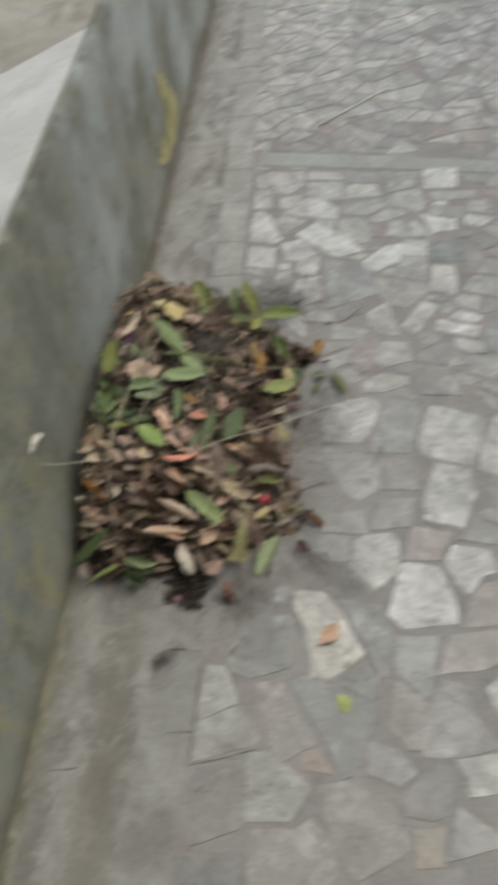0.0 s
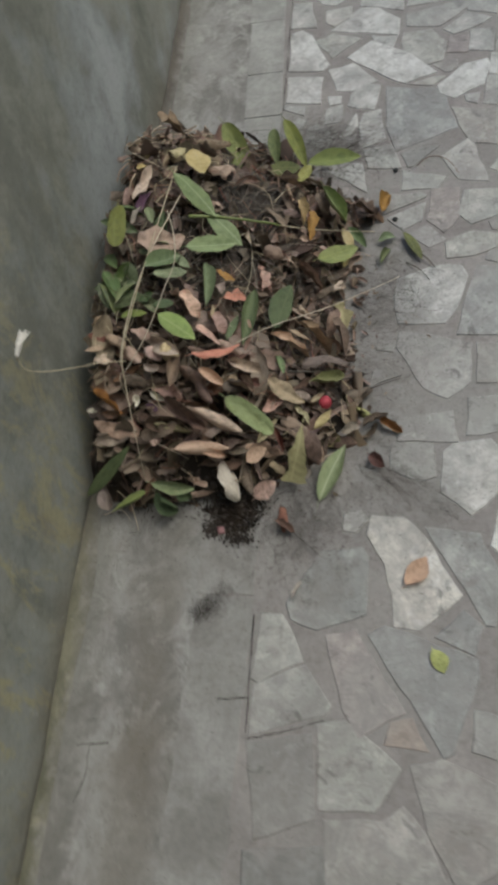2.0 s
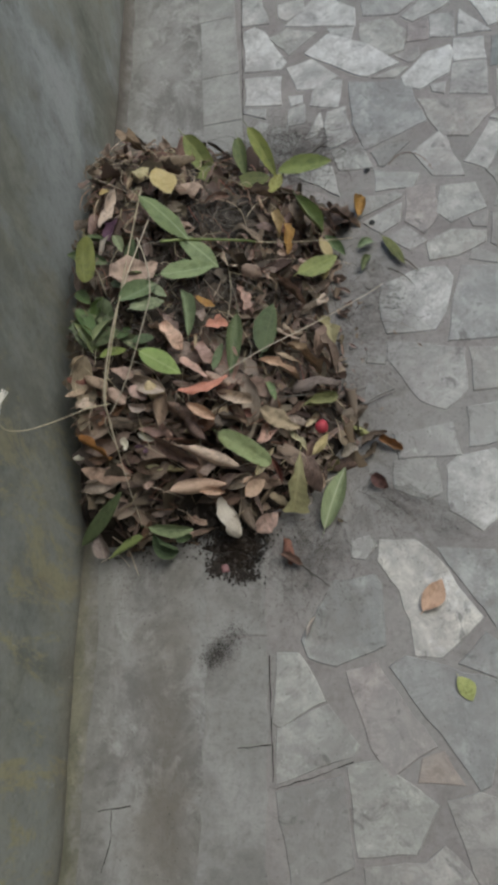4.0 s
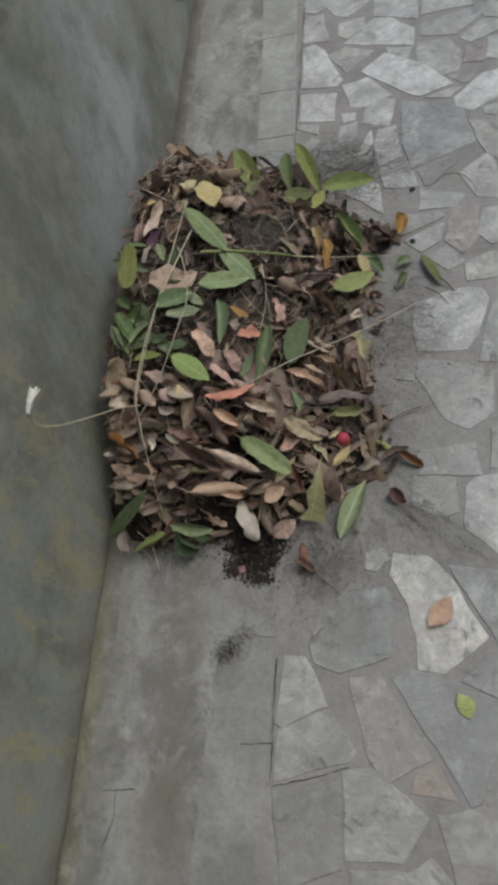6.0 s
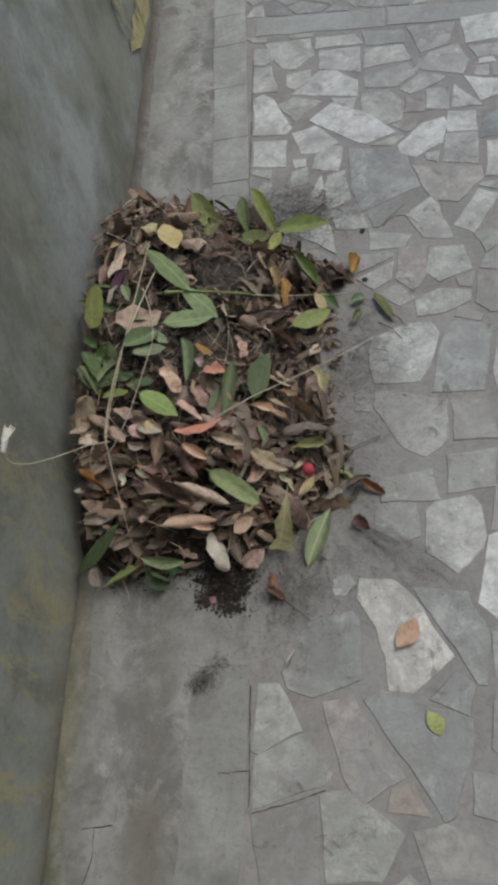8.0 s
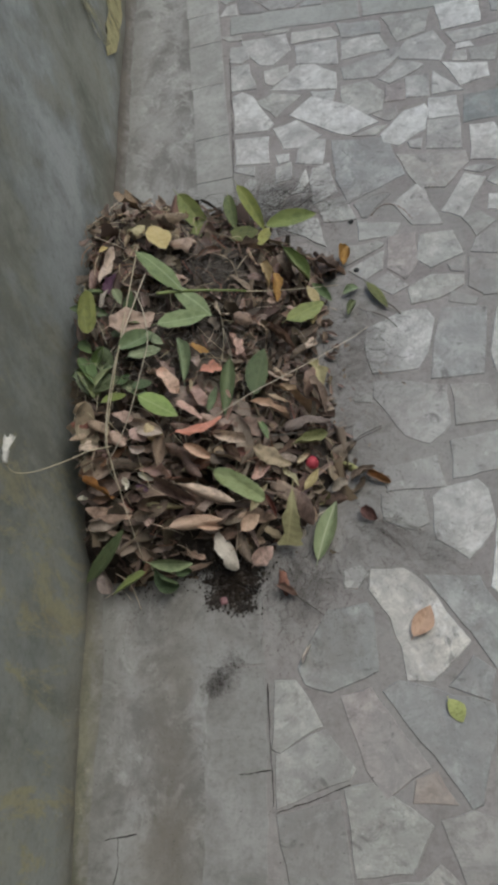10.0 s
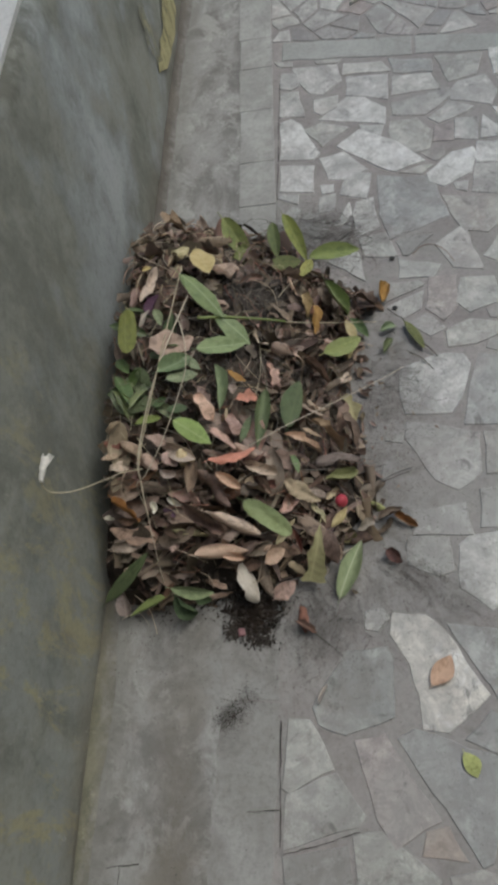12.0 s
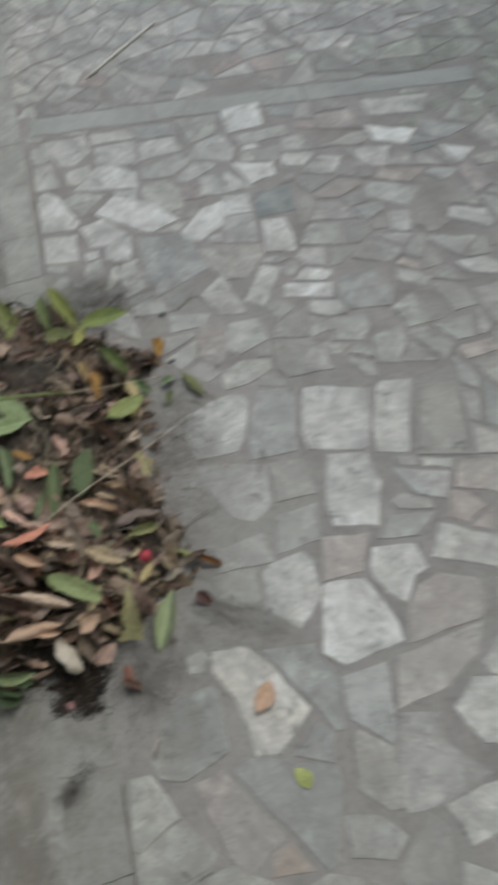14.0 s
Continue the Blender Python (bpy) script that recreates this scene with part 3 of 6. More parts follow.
def leaf_grid(rng, form, dry=True, stalk=True, cut_to=None):
    """Verts and faces of one leaf of length 1 and width 1 about its middle: f flat, p flat and pointed, r rolled lengthwise, c crumpled, s a torn scrap, w a fan, b blunt.
    cut_to keeps only a torn stretch of its length."""
    sign = rng.choice((-1, 1))
    if form == "r":
        bend, roll, twist = rng.uniform(-0.8, 0.6), rng.choice((-1, 1, 1)) * rng.uniform(0.9, 1.7), rng.uniform(-0.6, 0.6)
    elif form == "c":
        bend, roll, twist = rng.choice((-1, 1)) * rng.uniform(0.5, 1.7), sign * rng.uniform(0.5, 1.9), rng.uniform(-1.1, 1.1)
    else:
        bend, roll, twist = rng.uniform(-0.8, 0.4), (sign * rng.uniform(0.4, 1.3) if dry else rng.uniform(-0.5, 0.8)), rng.uniform(-0.45, 0.45)
    if form == "s":
        bend, roll, twist = rng.uniform(-0.5, 0.5), sign * rng.uniform(0.1, 0.7), rng.uniform(-0.7, 0.7)
    if form == "w":
        bend, roll, twist = rng.uniform(-0.4, 0.1), sign * rng.uniform(0.15, 0.4), rng.uniform(-0.25, 0.25)
    fold = rng.uniform(0.1, 0.7) if dry else rng.uniform(0.1, 0.4)
    swing = rng.uniform(-0.12, 0.12)
    wave = {"f": 0.05, "r": 0.075, "c": 0.11, "w": 0.03, "p": 0.02, "s": 0.05, "b": 0.03}[form] * (1.0 if dry else 0.5)
    blunt, skew = (rng.uniform(1.8, 2.8), rng.uniform(0.7, 1.3)) if dry else (rng.uniform(1.7, 2.2), rng.uniform(0.85, 1.15))
    squeeze = math.sin(min(abs(roll), math.pi / 2)) / max(abs(roll), 0.05) if abs(roll) > 0.05 else 1.0
    kink, where = (rng.choice((-1, 1)) * rng.uniform(0.3, 1.0), rng.uniform(0.3, 0.75)) if dry and rng.random() < 0.6 else (0.0, 0.5)
    torn, side, gap = (rng.uniform(0.35, 0.8), rng.choice((0, 1)), rng.uniform(0.3, 0.9)) if dry and rng.random() < 0.55 else (1.0, 0, 0.5)
    beat, phase = [rng.uniform(1.2, 3.2) for _ in range(2)], [rng.uniform(0, 6.3) for _ in range(2)]
    point = rng.uniform(0.0, 0.75) if dry else rng.uniform(0.1, 0.5)
    creases = [(rng.uniform(0, 6.3), rng.uniform(-0.25, 0.25), rng.choice((-1, 1)) * rng.uniform(0.25, 0.8)) for _ in range({"c": 4, "f": 2, "r": 2, "s": 1}.get(form, 0) if dry else 0)]
    if form == "b":
        blunt, point, skew = 3.6, 0.1, 1.0
    n, cols = 10, (-1.0, -0.68, -0.34, 0.0, 0.34, 0.68, 1.0)
    verts, faces = [], []
    cx, cz, last = -0.5, 0.0, 0.0
    for i in range(n + 1):
        t = 0.5 - 0.5 * math.cos(math.pi * (0.03 + 0.94 * i / n))
        if form == "p":
            wide = t**0.72 * (1 - t) ** 0.85 / 0.337
        elif form == "w":
            wide = t**1.15 * (1 - t) ** 0.12 * 1.2
        else:
            wide = max(0.0, 1 - abs(2 * t**skew - 1) ** blunt) ** (0.55 if dry or form == "b" else 0.72) * (1 - point * max(0.0, (t - 0.5) / 0.5) ** 2)
        wide *= 1 + (0.07 if dry else 0.02) * rng.uniform(-1, 1)
        ang = bend * (t - 0.5) + (kink if t > where else -kink) * 0.5
        cx, cz, last = cx + (t - last) * math.cos(ang), cz + (t - last) * math.sin(ang), t
        tw = twist * (t - 0.5)
        bite = [1 - (0.55 if form == "s" else 0.28 if dry else 0.04) * rng.random() ** 2 for _ in range(2)]
        bite[side] *= 1 - (1 - torn) * math.exp(-(((t - gap) / 0.16) ** 2))
        for s in cols:
            k = s > 0
            s *= bite[k]
            q = roll * s
            y = 0.5 * wide * (math.sin(q) / roll if abs(roll) > 0.05 else s) / squeeze
            z = 0.5 * wide * ((1 - math.cos(q)) / roll if abs(roll) > 0.05 else 0.0) * 0.75 / squeeze
            z += 0.5 * fold * abs(y) + wave * s * s * math.sin(6.3 * beat[k] * t + phase[k]) + 0.32 * wave * rng.uniform(-1, 1)
            for q, at, rise in creases:
                z += rise * max(0.0, (t - 0.5) * math.cos(q) + 0.5 * wide * s * math.sin(q) - at)
            verts.append((cx, y * math.cos(tw) - z * math.sin(tw) + swing * math.sin(math.pi * t), cz + z * math.cos(tw) + y * math.sin(tw)))
    w = len(cols)
    first, final = cut_to or (0, n)
    for i in range(first, final):
        for k in range(w - 1):
            a = i * w + k
            faces.append((a, a + 1, a + w + 1, a + w))
    if cut_to:
        used = sorted({v for f in faces for v in f})
        at = {v: i for i, v in enumerate(used)}
        middle = sum((Vector(verts[v]) for v in used), Vector()) / len(used)
        grow = n / (final - first)
        verts = [tuple(((Vector(verts[v]) - middle) * Vector((grow, 1.0, 1.4)))) for v in used]
        return verts, [tuple(at[v] for v in f) for f in faces]
    if stalk:
        root = Vector(verts[w // 2])
        b = len(verts)
        out = root + Vector((-0.14, rng.uniform(-0.05, 0.05), rng.uniform(-0.04, 0.04)))
        for p, r in ((root, 0.022), (out, 0.013)):
            verts += [(p.x, p.y - r, p.z), (p.x, p.y + r, p.z), (p.x, p.y, p.z + r)]
        faces += [(b, b + 1, b + 4, b + 3), (b + 1, b + 2, b + 5, b + 4), (b + 2, b, b + 3, b + 5)]
    return verts, faces


GREENS = ("ribbed", "bright", "milky", "olive", "dark", "green", "sage", "lime", "yellowgreen", "yellow", "peach")
rng = random.Random(11)


@functools.lru_cache(maxsize=None)
def leaf_mesh(sort, form, variant):
    """One of the shapes in which leaves of a sort lie about."""
    verts, faces = leaf_grid(random.Random(f"{sort}{form}{variant}"), form, sort not in GREENS)
    me = bpy.data.meshes.new("leaf_" + sort)
    me.from_pydata(verts, [], faces)
    me.polygons.foreach_set("use_smooth", [True] * len(me.polygons))
    me.materials.append(LEAF[sort])
    return me


def leaf_pose(x, y, turn, long, wide, lift, tilt, z=None):
    up = slope(x, y) if z is None else Vector((0.15, -0.25, 1)).normalized()
    along = Vector((math.cos(radians(turn)), math.sin(radians(turn)), 0))
    along = (along - up * along.dot(up)).normalized()
    side = up.cross(along)
    m = Matrix((along, side, up)).transposed().to_4x4()
    m = m @ pose(0, 0, 0, tilt[0], tilt[1], 0)
    ground_z = max(heap(x, y), 0.003) if z is None else z
    m.translation = Vector((x, y, ground_z)) + up * lift
    return m @ Matrix.Diagonal((long, wide, 0.5 * (long + wide), 1))


leaf_pile = tagged(new("leaf_pile"), "swept heap of dry brown and fresh green leaves against the wall", "leaf heap")

WORDS = {
    "olive": "olive green glossy leaf", "dark": "dark green leaf", "green": "fresh green leaf", "sage": "dull sage green leaf underside",
    "lime": "light olive green leaf", "bright": "bright fresh green leaf", "ribbed": "pale green ribbed leaf", "pale": "pale bleached dry leaf", "milky": "pale green rolled leaf", "yellowgreen": "yellowish green leaf", "yellow": "yellow fading leaf", "amber": "amber dried leaf",
    "orange": "salmon orange dried leaf", "peach": "peach coloured dried leaf", "rust": "rust brown curled leaf", "pink": "pinkish tan dried leaf",
    "tan": "tan dried leaf", "straw": "pale straw coloured leaf", "fan": "dull straw wedge-shaped leaf", "dusty": "dusty grey-brown leaf", "brown": "dark brown dried leaf", "purple": "purple wilted petal",
}


def lay(sort, x, y, turn, long, wide, z=None, lift=0.018, loose=7, parent=leaf_pile, form="f"):
    """One leaf with its middle at x, y, lying on the heap or on the ground."""
    if z is None and heap(x, y) < 0.008:
        lift = 0.001
    ob = new("leaf", leaf_mesh(sort, form, rng.randrange(12)))
    ob.parent = parent
    tilt = (rng.uniform(-loose, loose), rng.uniform(-loose, loose))
    ob.matrix_basis = leaf_pose(x, y, turn, long, wide, lift + rng.uniform(0, 0.006), tilt, z)
    return tagged(ob, WORDS[sort])


def build_core():
    """The dark mass of rotted leaves and dust under the top layer."""
    verts, faces = [], []
    nx, ny = 44, 70
    for j in range(ny + 1):
        for i in range(nx + 1):
            x, y = -0.004 + 0.62 * i / nx, -0.31 + 1.01 * j / ny
            h = heap(x, y)
            hollow = 0.030 * math.exp(-((x - 0.30) ** 2 + 2 * (y - 0.36) ** 2) / 0.0035)
            lump = -hollow + 0.014 * noise.noise((x * 22, y * 22, 0.0)) + 0.008 * noise.noise((x * 60, y * 60, 4.0))
            verts.append((x, y, max(-0.008, h - 0.022 + lump * min(1, h * 12)) if h > 0.003 else -0.01))
    w = nx + 1
    for j in range(ny):
        for i in range(nx):
            faces.append((j * w + i, j * w + i + 1, (j + 1) * w + i + 1, (j + 1) * w + i))
    linked("core", verts, faces, MOULD, leaf_pile, "dark rotted leaf mould")


build_core()


def spot_on_heap(inner=1.0):
    while True:
        x, y = rng.uniform(0.045, 0.60 * inner), rng.uniform(-0.285, 0.68)
        if heap(x, y) > 0.012:
            return x, y


def build_litter():
    """Hundreds of small dry leaves and scraps too mixed to be told apart, in one mesh."""
    verts, faces = [], []
    forms = [leaf_grid(rng, rng.choice("fss"), stalk=False) for _ in range(12)]
    for _ in range(36):
        a = rng.randrange(1, 6)
        forms.append(leaf_grid(rng, rng.choice("fss"), stalk=False, cut_to=(a, a + rng.randrange(3, 5))))
    for _ in range(2300):
        x, y = spot_on_heap()
        if math.hypot(x - 0.30, 1.4 * (y - 0.36)) < 0.06 and rng.random() < 0.7:
            continue
        if math.hypot(0.7 * (x - 0.245), y + 0.235) < 0.035 and rng.random() < 0.8:
            continue
        fv, ff = rng.choice(forms)
        long = 0.012 + 0.055 * rng.random() ** 1.6
        m = leaf_pose(max(x, 0.03 + 0.6 * long), y, rng.uniform(0, 360), long, long * rng.uniform(0.2, 0.75), rng.uniform(-0.034, -0.006), (rng.gauss(0, 30), rng.gauss(0, 34)))
        b = len(verts)
        verts += [m @ Vector(v) for v in fv]
        faces += [tuple(b + i for i in f) for f in ff]
    count = 0
    while count < 420:
        x, y = rng.uniform(0.045, 0.60), rng.uniform(-0.29, 0.68)
        if not 0.004 < heap(x, y) < 0.12 or math.hypot(0.7 * (x - 0.245), y + 0.235) < 0.04:
            continue
        count += 1
        fv, ff = rng.choice(forms)
        long = rng.uniform(0.02, 0.07)
        m = leaf_pose(x, y, rng.uniform(0, 360), long, long * rng.uniform(0.18, 0.42), rng.uniform(-0.012, 0.008), (rng.gauss(0, 24), rng.gauss(0, 28)))
        b = len(verts)
        verts += [m @ Vector(v) for v in fv]
        faces += [tuple(b + i for i in f) for f in ff]
    for _ in range(190):
        q, d = rng.uniform(-1.3, 1.5), abs(rng.gauss(0, 0.04))
        x, y = 0.17 + (0.34 + d) * math.cos(q), 0.17 + (0.44 + d) * math.sin(q)
        if heap(x, y) > 0.02 or (x < 0.40 and y < 0):
            continue
        fv, ff = rng.choice(forms[:12])
        long = rng.uniform(0.005, 0.014) if d > 0.03 else rng.uniform(0.01, 0.035)
        m = leaf_pose(x, y, rng.uniform(0, 360), long, long * rng.uniform(0.25, 0.5), 0.003, (rng.gauss(0, 8), rng.gauss(0, 8)))
        b = len(verts)
        verts += [m @ Vector(v) for v in fv]
        faces += [tuple(b + i for i in f) for f in ff]
    ob = linked("litter", verts, faces, LITTER, leaf_pile, "mixed small dry leaf scraps", smooth=True)
    tagged(ob, kind="stuff")


build_litter()

# small dry leaves of the top layer
for k in range(190):
    x, y = spot_on_heap()
    if k < 12:
        x, y = rng.uniform(0.06, 0.36), rng.uniform(-0.235, -0.17)
    elif 26 <= k < 40:
        x, y = rng.uniform(0.06, 0.18), rng.uniform(0.04, 0.30)
    if math.hypot(x - 0.30, 1.5 * (y - 0.36)) < 0.075:
        continue
    if 26 <= k < 40:
        sort = rng.choice(("sage", "dark", "sage", "green", "dark"))
    else:
        sort = rng.choices(("tan", "brown", "pink", "dusty", "straw", "rust"), (12, 48, 16, 14, 4, 6))[0]
    long = rng.uniform(0.05, 0.085) if 26 <= k < 40 else rng.uniform(0.025, 0.068)
    x = max(x, 0.022 + 0.5 * long)
    lay(sort, x, y, rng.gauss(-15, 50) + rng.choice((0, 180)), long, long * rng.uniform(0.25, 0.5), lift=rng.uniform(0.004, 0.022) if 26 <= k < 40 else rng.uniform(-0.016, 0.004), loose=34, form=rng.choice("ppfpr" if 26 <= k < 40 else "ssscr"))

# dry leaves heaped in the lower half, and scraps on the flank towards the yard
for k in range(72):
    if k < 46:
        x, y, sort = rng.uniform(0.08, 0.44), rng.uniform(-0.21, 0.03), rng.choices(("tan", "pink", "brown", "dusty", "rust"), (18, 24, 42, 10, 6))[0]
        long = rng.uniform(0.05, 0.10)
    else:
        x, y, sort = rng.uniform(0.32, 0.47), rng.uniform(0.08, 0.36), rng.choices(("tan", "pink", "brown", "dusty"), (20, 24, 40, 16))[0]
        long = rng.uniform(0.03, 0.065)
    if heap(x, y) > 0.02 and math.hypot(0.7 * (x - 0.245), y + 0.235) > 0.045:
        lay(sort, x, y, rng.gauss(-15, 40) + rng.choice((0, 180)), long, long * rng.uniform(0.3, 0.5), lift=rng.uniform(-0.002, 0.014), loose=24, form=rng.choice("fsrsc"))

# the leaves that show singly: place, turn, length, width
lay("olive", 0.076, 0.187, -82, 0.116, 0.037, lift=0.04, form="b")
lay("pink", 0.098, 0.340, -104, 0.096, 0.023, form="c")
lay("pink", 0.068, 0.321, -99, 0.067, 0.017, form="r")
lay("yellow", 0.092, 0.374, 15, 0.022, 0.011, form="c")
lay("purple", 0.112, 0.286, 63, 0.050, 0.026)
lay("pale", 0.098, 0.238, 54, 0.036, 0.014, form="c")
lay("sage", 0.122, 0.250, -65, 0.045, 0.020)
lay("straw", 0.147, 0.436, 57, 0.060, 0.037, form="c")
lay("tan", 0.131, 0.407, 77, 0.052, 0.011, form="r")
lay("yellow", 0.195, 0.406, -68, 0.081, 0.055, lift=0.03)
lay("pink", 0.243, 0.403, -56, 0.076, 0.049, lift=0.026, form="c")
lay("brown", 0.211, 0.493, 17, 0.078, 0.022, form="r")
lay("rust", 0.209, 0.554, -90, 0.065, 0.023, form="c")
lay("tan", 0.140, 0.503, 69, 0.064, 0.030, form="c")
lay("dusty", 0.122, 0.734, 87, 0.077, 0.038, form="c")
lay("olive", 0.248, 0.566, -59, 0.141, 0.047, z=0.1, form="p")
lay("olive", 0.262, 0.497, 32, 0.062, 0.045, z=0.1, form="p")
lay("green", 0.197, 0.306, -43, 0.146, 0.045, lift=0.032)
lay("green", 0.255, 0.245, -27, 0.099, 0.051, lift=0.03)
lay("sage", 0.241, 0.198, 13, 0.102, 0.040, lift=0.032)
lay("tan", 0.146, 0.192, 32, 0.123, 0.056, lift=0.03, form="f")
lay("tan", 0.309, 0.227, -64, 0.066, 0.026, form="c")
lay("olive", 0.383, 0.553, -65, 0.133, 0.033, z=0.1, form="p")
lay("olive", 0.335, 0.559, -82, 0.098, 0.029, z=0.09, form="p")
lay("olive", 0.471, 0.503, 10, 0.117, 0.041, z=0.09, form="p")
lay("olive", 0.361, 0.483, 1, 0.074, 0.038, z=0.1, form="p")
lay("yellowgreen", 0.408, 0.458, 62, 0.053, 0.027, z=0.1)
lay("brown", 0.386, 0.426, 15, 0.083, 0.014, form="r")
lay("tan", 0.378, 0.401, -2, 0.040, 0.026, form="c")
lay("brown", 0.297, 0.390, 12, 0.055, 0.013, form="r")
lay("green", 0.456, 0.390, -46, 0.094, 0.028, lift=0.034, form="r")
lay("tan", 0.425, 0.387, 68, 0.073, 0.025, form="c")
lay("brown", 0.438, 0.393, -40, 0.049, 0.031, form="c")
lay("straw", 0.397, 0.355, -69, 0.061, 0.020, form="c")
lay("amber", 0.409, 0.318, -75, 0.071, 0.026, lift=0.026)
lay("peach", 0.537, 0.429, -25, 0.091, 0.020, lift=0.03, form="r")
lay("brown", 0.531, 0.412, 2, 0.079, 0.041, form="c")
lay("amber", 0.579, 0.454, 72, 0.069, 0.025, form="c")
lay("brown", 0.526, 0.413, -76, 0.056, 0.035, form="c")
lay("dark", 0.508, 0.356, -38, 0.061, 0.024)
lay("yellow", 0.483, 0.338, -49, 0.049, 0.026, lift=0.026)
lay("lime", 0.463, 0.279, 32, 0.125, 0.040, lift=0.03)
lay("yellow", 0.488, 0.286, 65, 0.062, 0.018, form="c")
lay("pink", 0.514, 0.298, 56, 0.058, 0.031)
lay("sage", 0.584, 0.354, 17, 0.041, 0.020, form="c")
lay("sage", 0.580, 0.308, 62, 0.045, 0.016, form="c")
lay("olive", 0.638, 0.328, -64, 0.091, 0.022, form="p")
lay("tan", 0.352, 0.236, -13, 0.046, 0.027, lift=0.026, form="r")
lay("sage", 0.153, 0.135, 48, 0.107, 0.042, lift=0.03, loose=24, form="p")
lay("sage", 0.176, 0.104, 43, 0.084, 0.028, lift=0.028, loose=24, form="p")
lay("sage", 0.186, 0.156, -13, 0.042, 0.029, loose=24, form="p")
lay("sage", 0.231, 0.096, 96, 0.116, 0.025, lift=0.032, form="r")
lay("bright", 0.199, 0.005, -31, 0.083, 0.038, lift=0.034)
lay("dark", 0.069, 0.080, -60, 0.078, 0.030, loose=24, form="p")
lay("green", 0.107, 0.062, 48, 0.052, 0.020, lift=0.026, loose=24, form="p")
lay("sage", 0.063, 0.052, -58, 0.053, 0.016, loose=24, form="p")
lay("dark", 0.104, 0.113, -46, 0.046, 0.024, loose=24, form="p")
lay("dark", 0.070, 0.132, -49, 0.047, 0.022, loose=24, form="p")
lay("sage", 0.124, 0.161, 39, 0.043, 0.024, loose=24, form="p")
lay("dark", 0.146, 0.054, 37, 0.032, 0.018, form="c")
lay("olive", 0.126, 0.018, 30, 0.054, 0.022, loose=24, form="p")
lay("dark", 0.176, 0.042, 2, 0.042, 0.018, loose=24, form="p")
lay("pink", 0.211, 0.047, -32, 0.073, 0.040, lift=0.026, form="c")
lay("pink", 0.262, 0.023, -38, 0.054, 0.033, lift=0.026, form="c")
lay("straw", 0.248, 0.047, 72, 0.039, 0.011, lift=0.028, form="r")
lay("amber", 0.269, 0.137, -26, 0.040, 0.018, lift=0.024, form="s")
lay("orange", 0.287, 0.095, 22, 0.056, 0.030, lift=0.028, form="s", loose=16)
lay("dusty", 0.259, 0.108, -49, 0.034, 0.023, form="c")
lay("dark", 0.316, 0.048, -96, 0.128, 0.030, lift=0.03, form="p")
lay("dark", 0.291, 0.026, 72, 0.064, 0.016)
lay("orange", 0.271, -0.042, 22, 0.093, 0.027, lift=0.036, form="r")
lay("pink", 0.253, -0.011, -44, 0.067, 0.028, lift=0.028)
lay("pink", 0.291, -0.027, -17, 0.050, 0.018, lift=0.03, form="r")
lay("tan", 0.314, -0.055, -18, 0.065, 0.025, lift=0.032, form="r")
lay("peach", 0.267, -0.075, -34, 0.059, 0.020, lift=0.026, form="r")
lay("tan", 0.299, -0.078, 75, 0.051, 0.019, lift=0.028, form="r")
lay("rust", 0.323, -0.073, -26, 0.044, 0.022)
lay("straw", 0.190, -0.045, -59, 0.055, 0.029, lift=0.026, form="c")
lay("tan", 0.195, -0.078, -107, 0.068, 0.025, lift=0.03, form="c")
lay("pink", 0.156, -0.048, -30, 0.038, 0.025, lift=0.028)
lay("pink", 0.098, -0.039, -44, 0.052, 0.025, lift=0.026, form="c")
lay("pink", 0.125, -0.057, -35, 0.043, 0.025, lift=0.024, form="c")
lay("rust", 0.069, -0.027, 31, 0.033, 0.021, form="c")
lay("pink", 0.137, -0.017, -20, 0.043, 0.028, lift=0.026, form="c")
lay("brown", 0.166, -0.020, -48, 0.040, 0.023, form="c")
lay("dusty", 0.152, -0.070, -20, 0.028, 0.017, form="c")
lay("brown", 0.214, -0.098, -26, 0.049, 0.021, form="c")
lay("brown", 0.252, -0.097, -61, 0.056, 0.023, form="c")
lay("dusty", 0.163, -0.092, 4, 0.044, 0.019, form="c")
lay("brown", 0.181, -0.066, 22, 0.039, 0.019, form="c")
lay("tan", 0.068, -0.051, 15, 0.035, 0.013, form="r")
lay("dark", 0.371, 0.093, 73, 0.129, 0.047, lift=0.03, form="p")
lay("tan", 0.392, 0.010, -10, 0.100, 0.028, lift=0.034, form="r")
lay("tan", 0.430, 0.038, -18, 0.097, 0.031, lift=0.034, form="r")
lay("tan", 0.404, 0.033, -6, 0.060, 0.018, lift=0.028, form="r")
lay("dusty", 0.457, -0.012, 18, 0.109, 0.031, lift=0.034, form="r")
lay("brown", 0.472, 0.053, -45, 0.087, 0.025, form="r")
lay("pink", 0.492, 0.163, -57, 0.064, 0.035, lift=0.026, form="c")
lay("straw", 0.477, 0.127, -73, 0.086, 0.017, lift=0.026, form="r")
lay("tan", 0.454, 0.086, -42, 0.044, 0.026, form="c")
lay("tan", 0.423, 0.121, -10, 0.048, 0.020, form="c")
lay("pink", 0.480, 0.222, 35, 0.077, 0.021, form="c")
lay("brown", 0.458, 0.199, 35, 0.083, 0.018, form="c")
lay("brown", 0.420, 0.181, 34, 0.060, 0.019, form="c")
lay("brown", 0.414, 0.206, -33, 0.077, 0.019, form="r")
lay("tan", 0.474, 0.244, 20, 0.065, 0.016, form="c")
lay("yellowgreen", 0.463, -0.043, 20, 0.079, 0.025, lift=0.028, form="c")
lay("sage", 0.375, -0.027, -60, 0.047, 0.016)
lay("tan", 0.389, -0.018, -39, 0.034, 0.012, form="r")
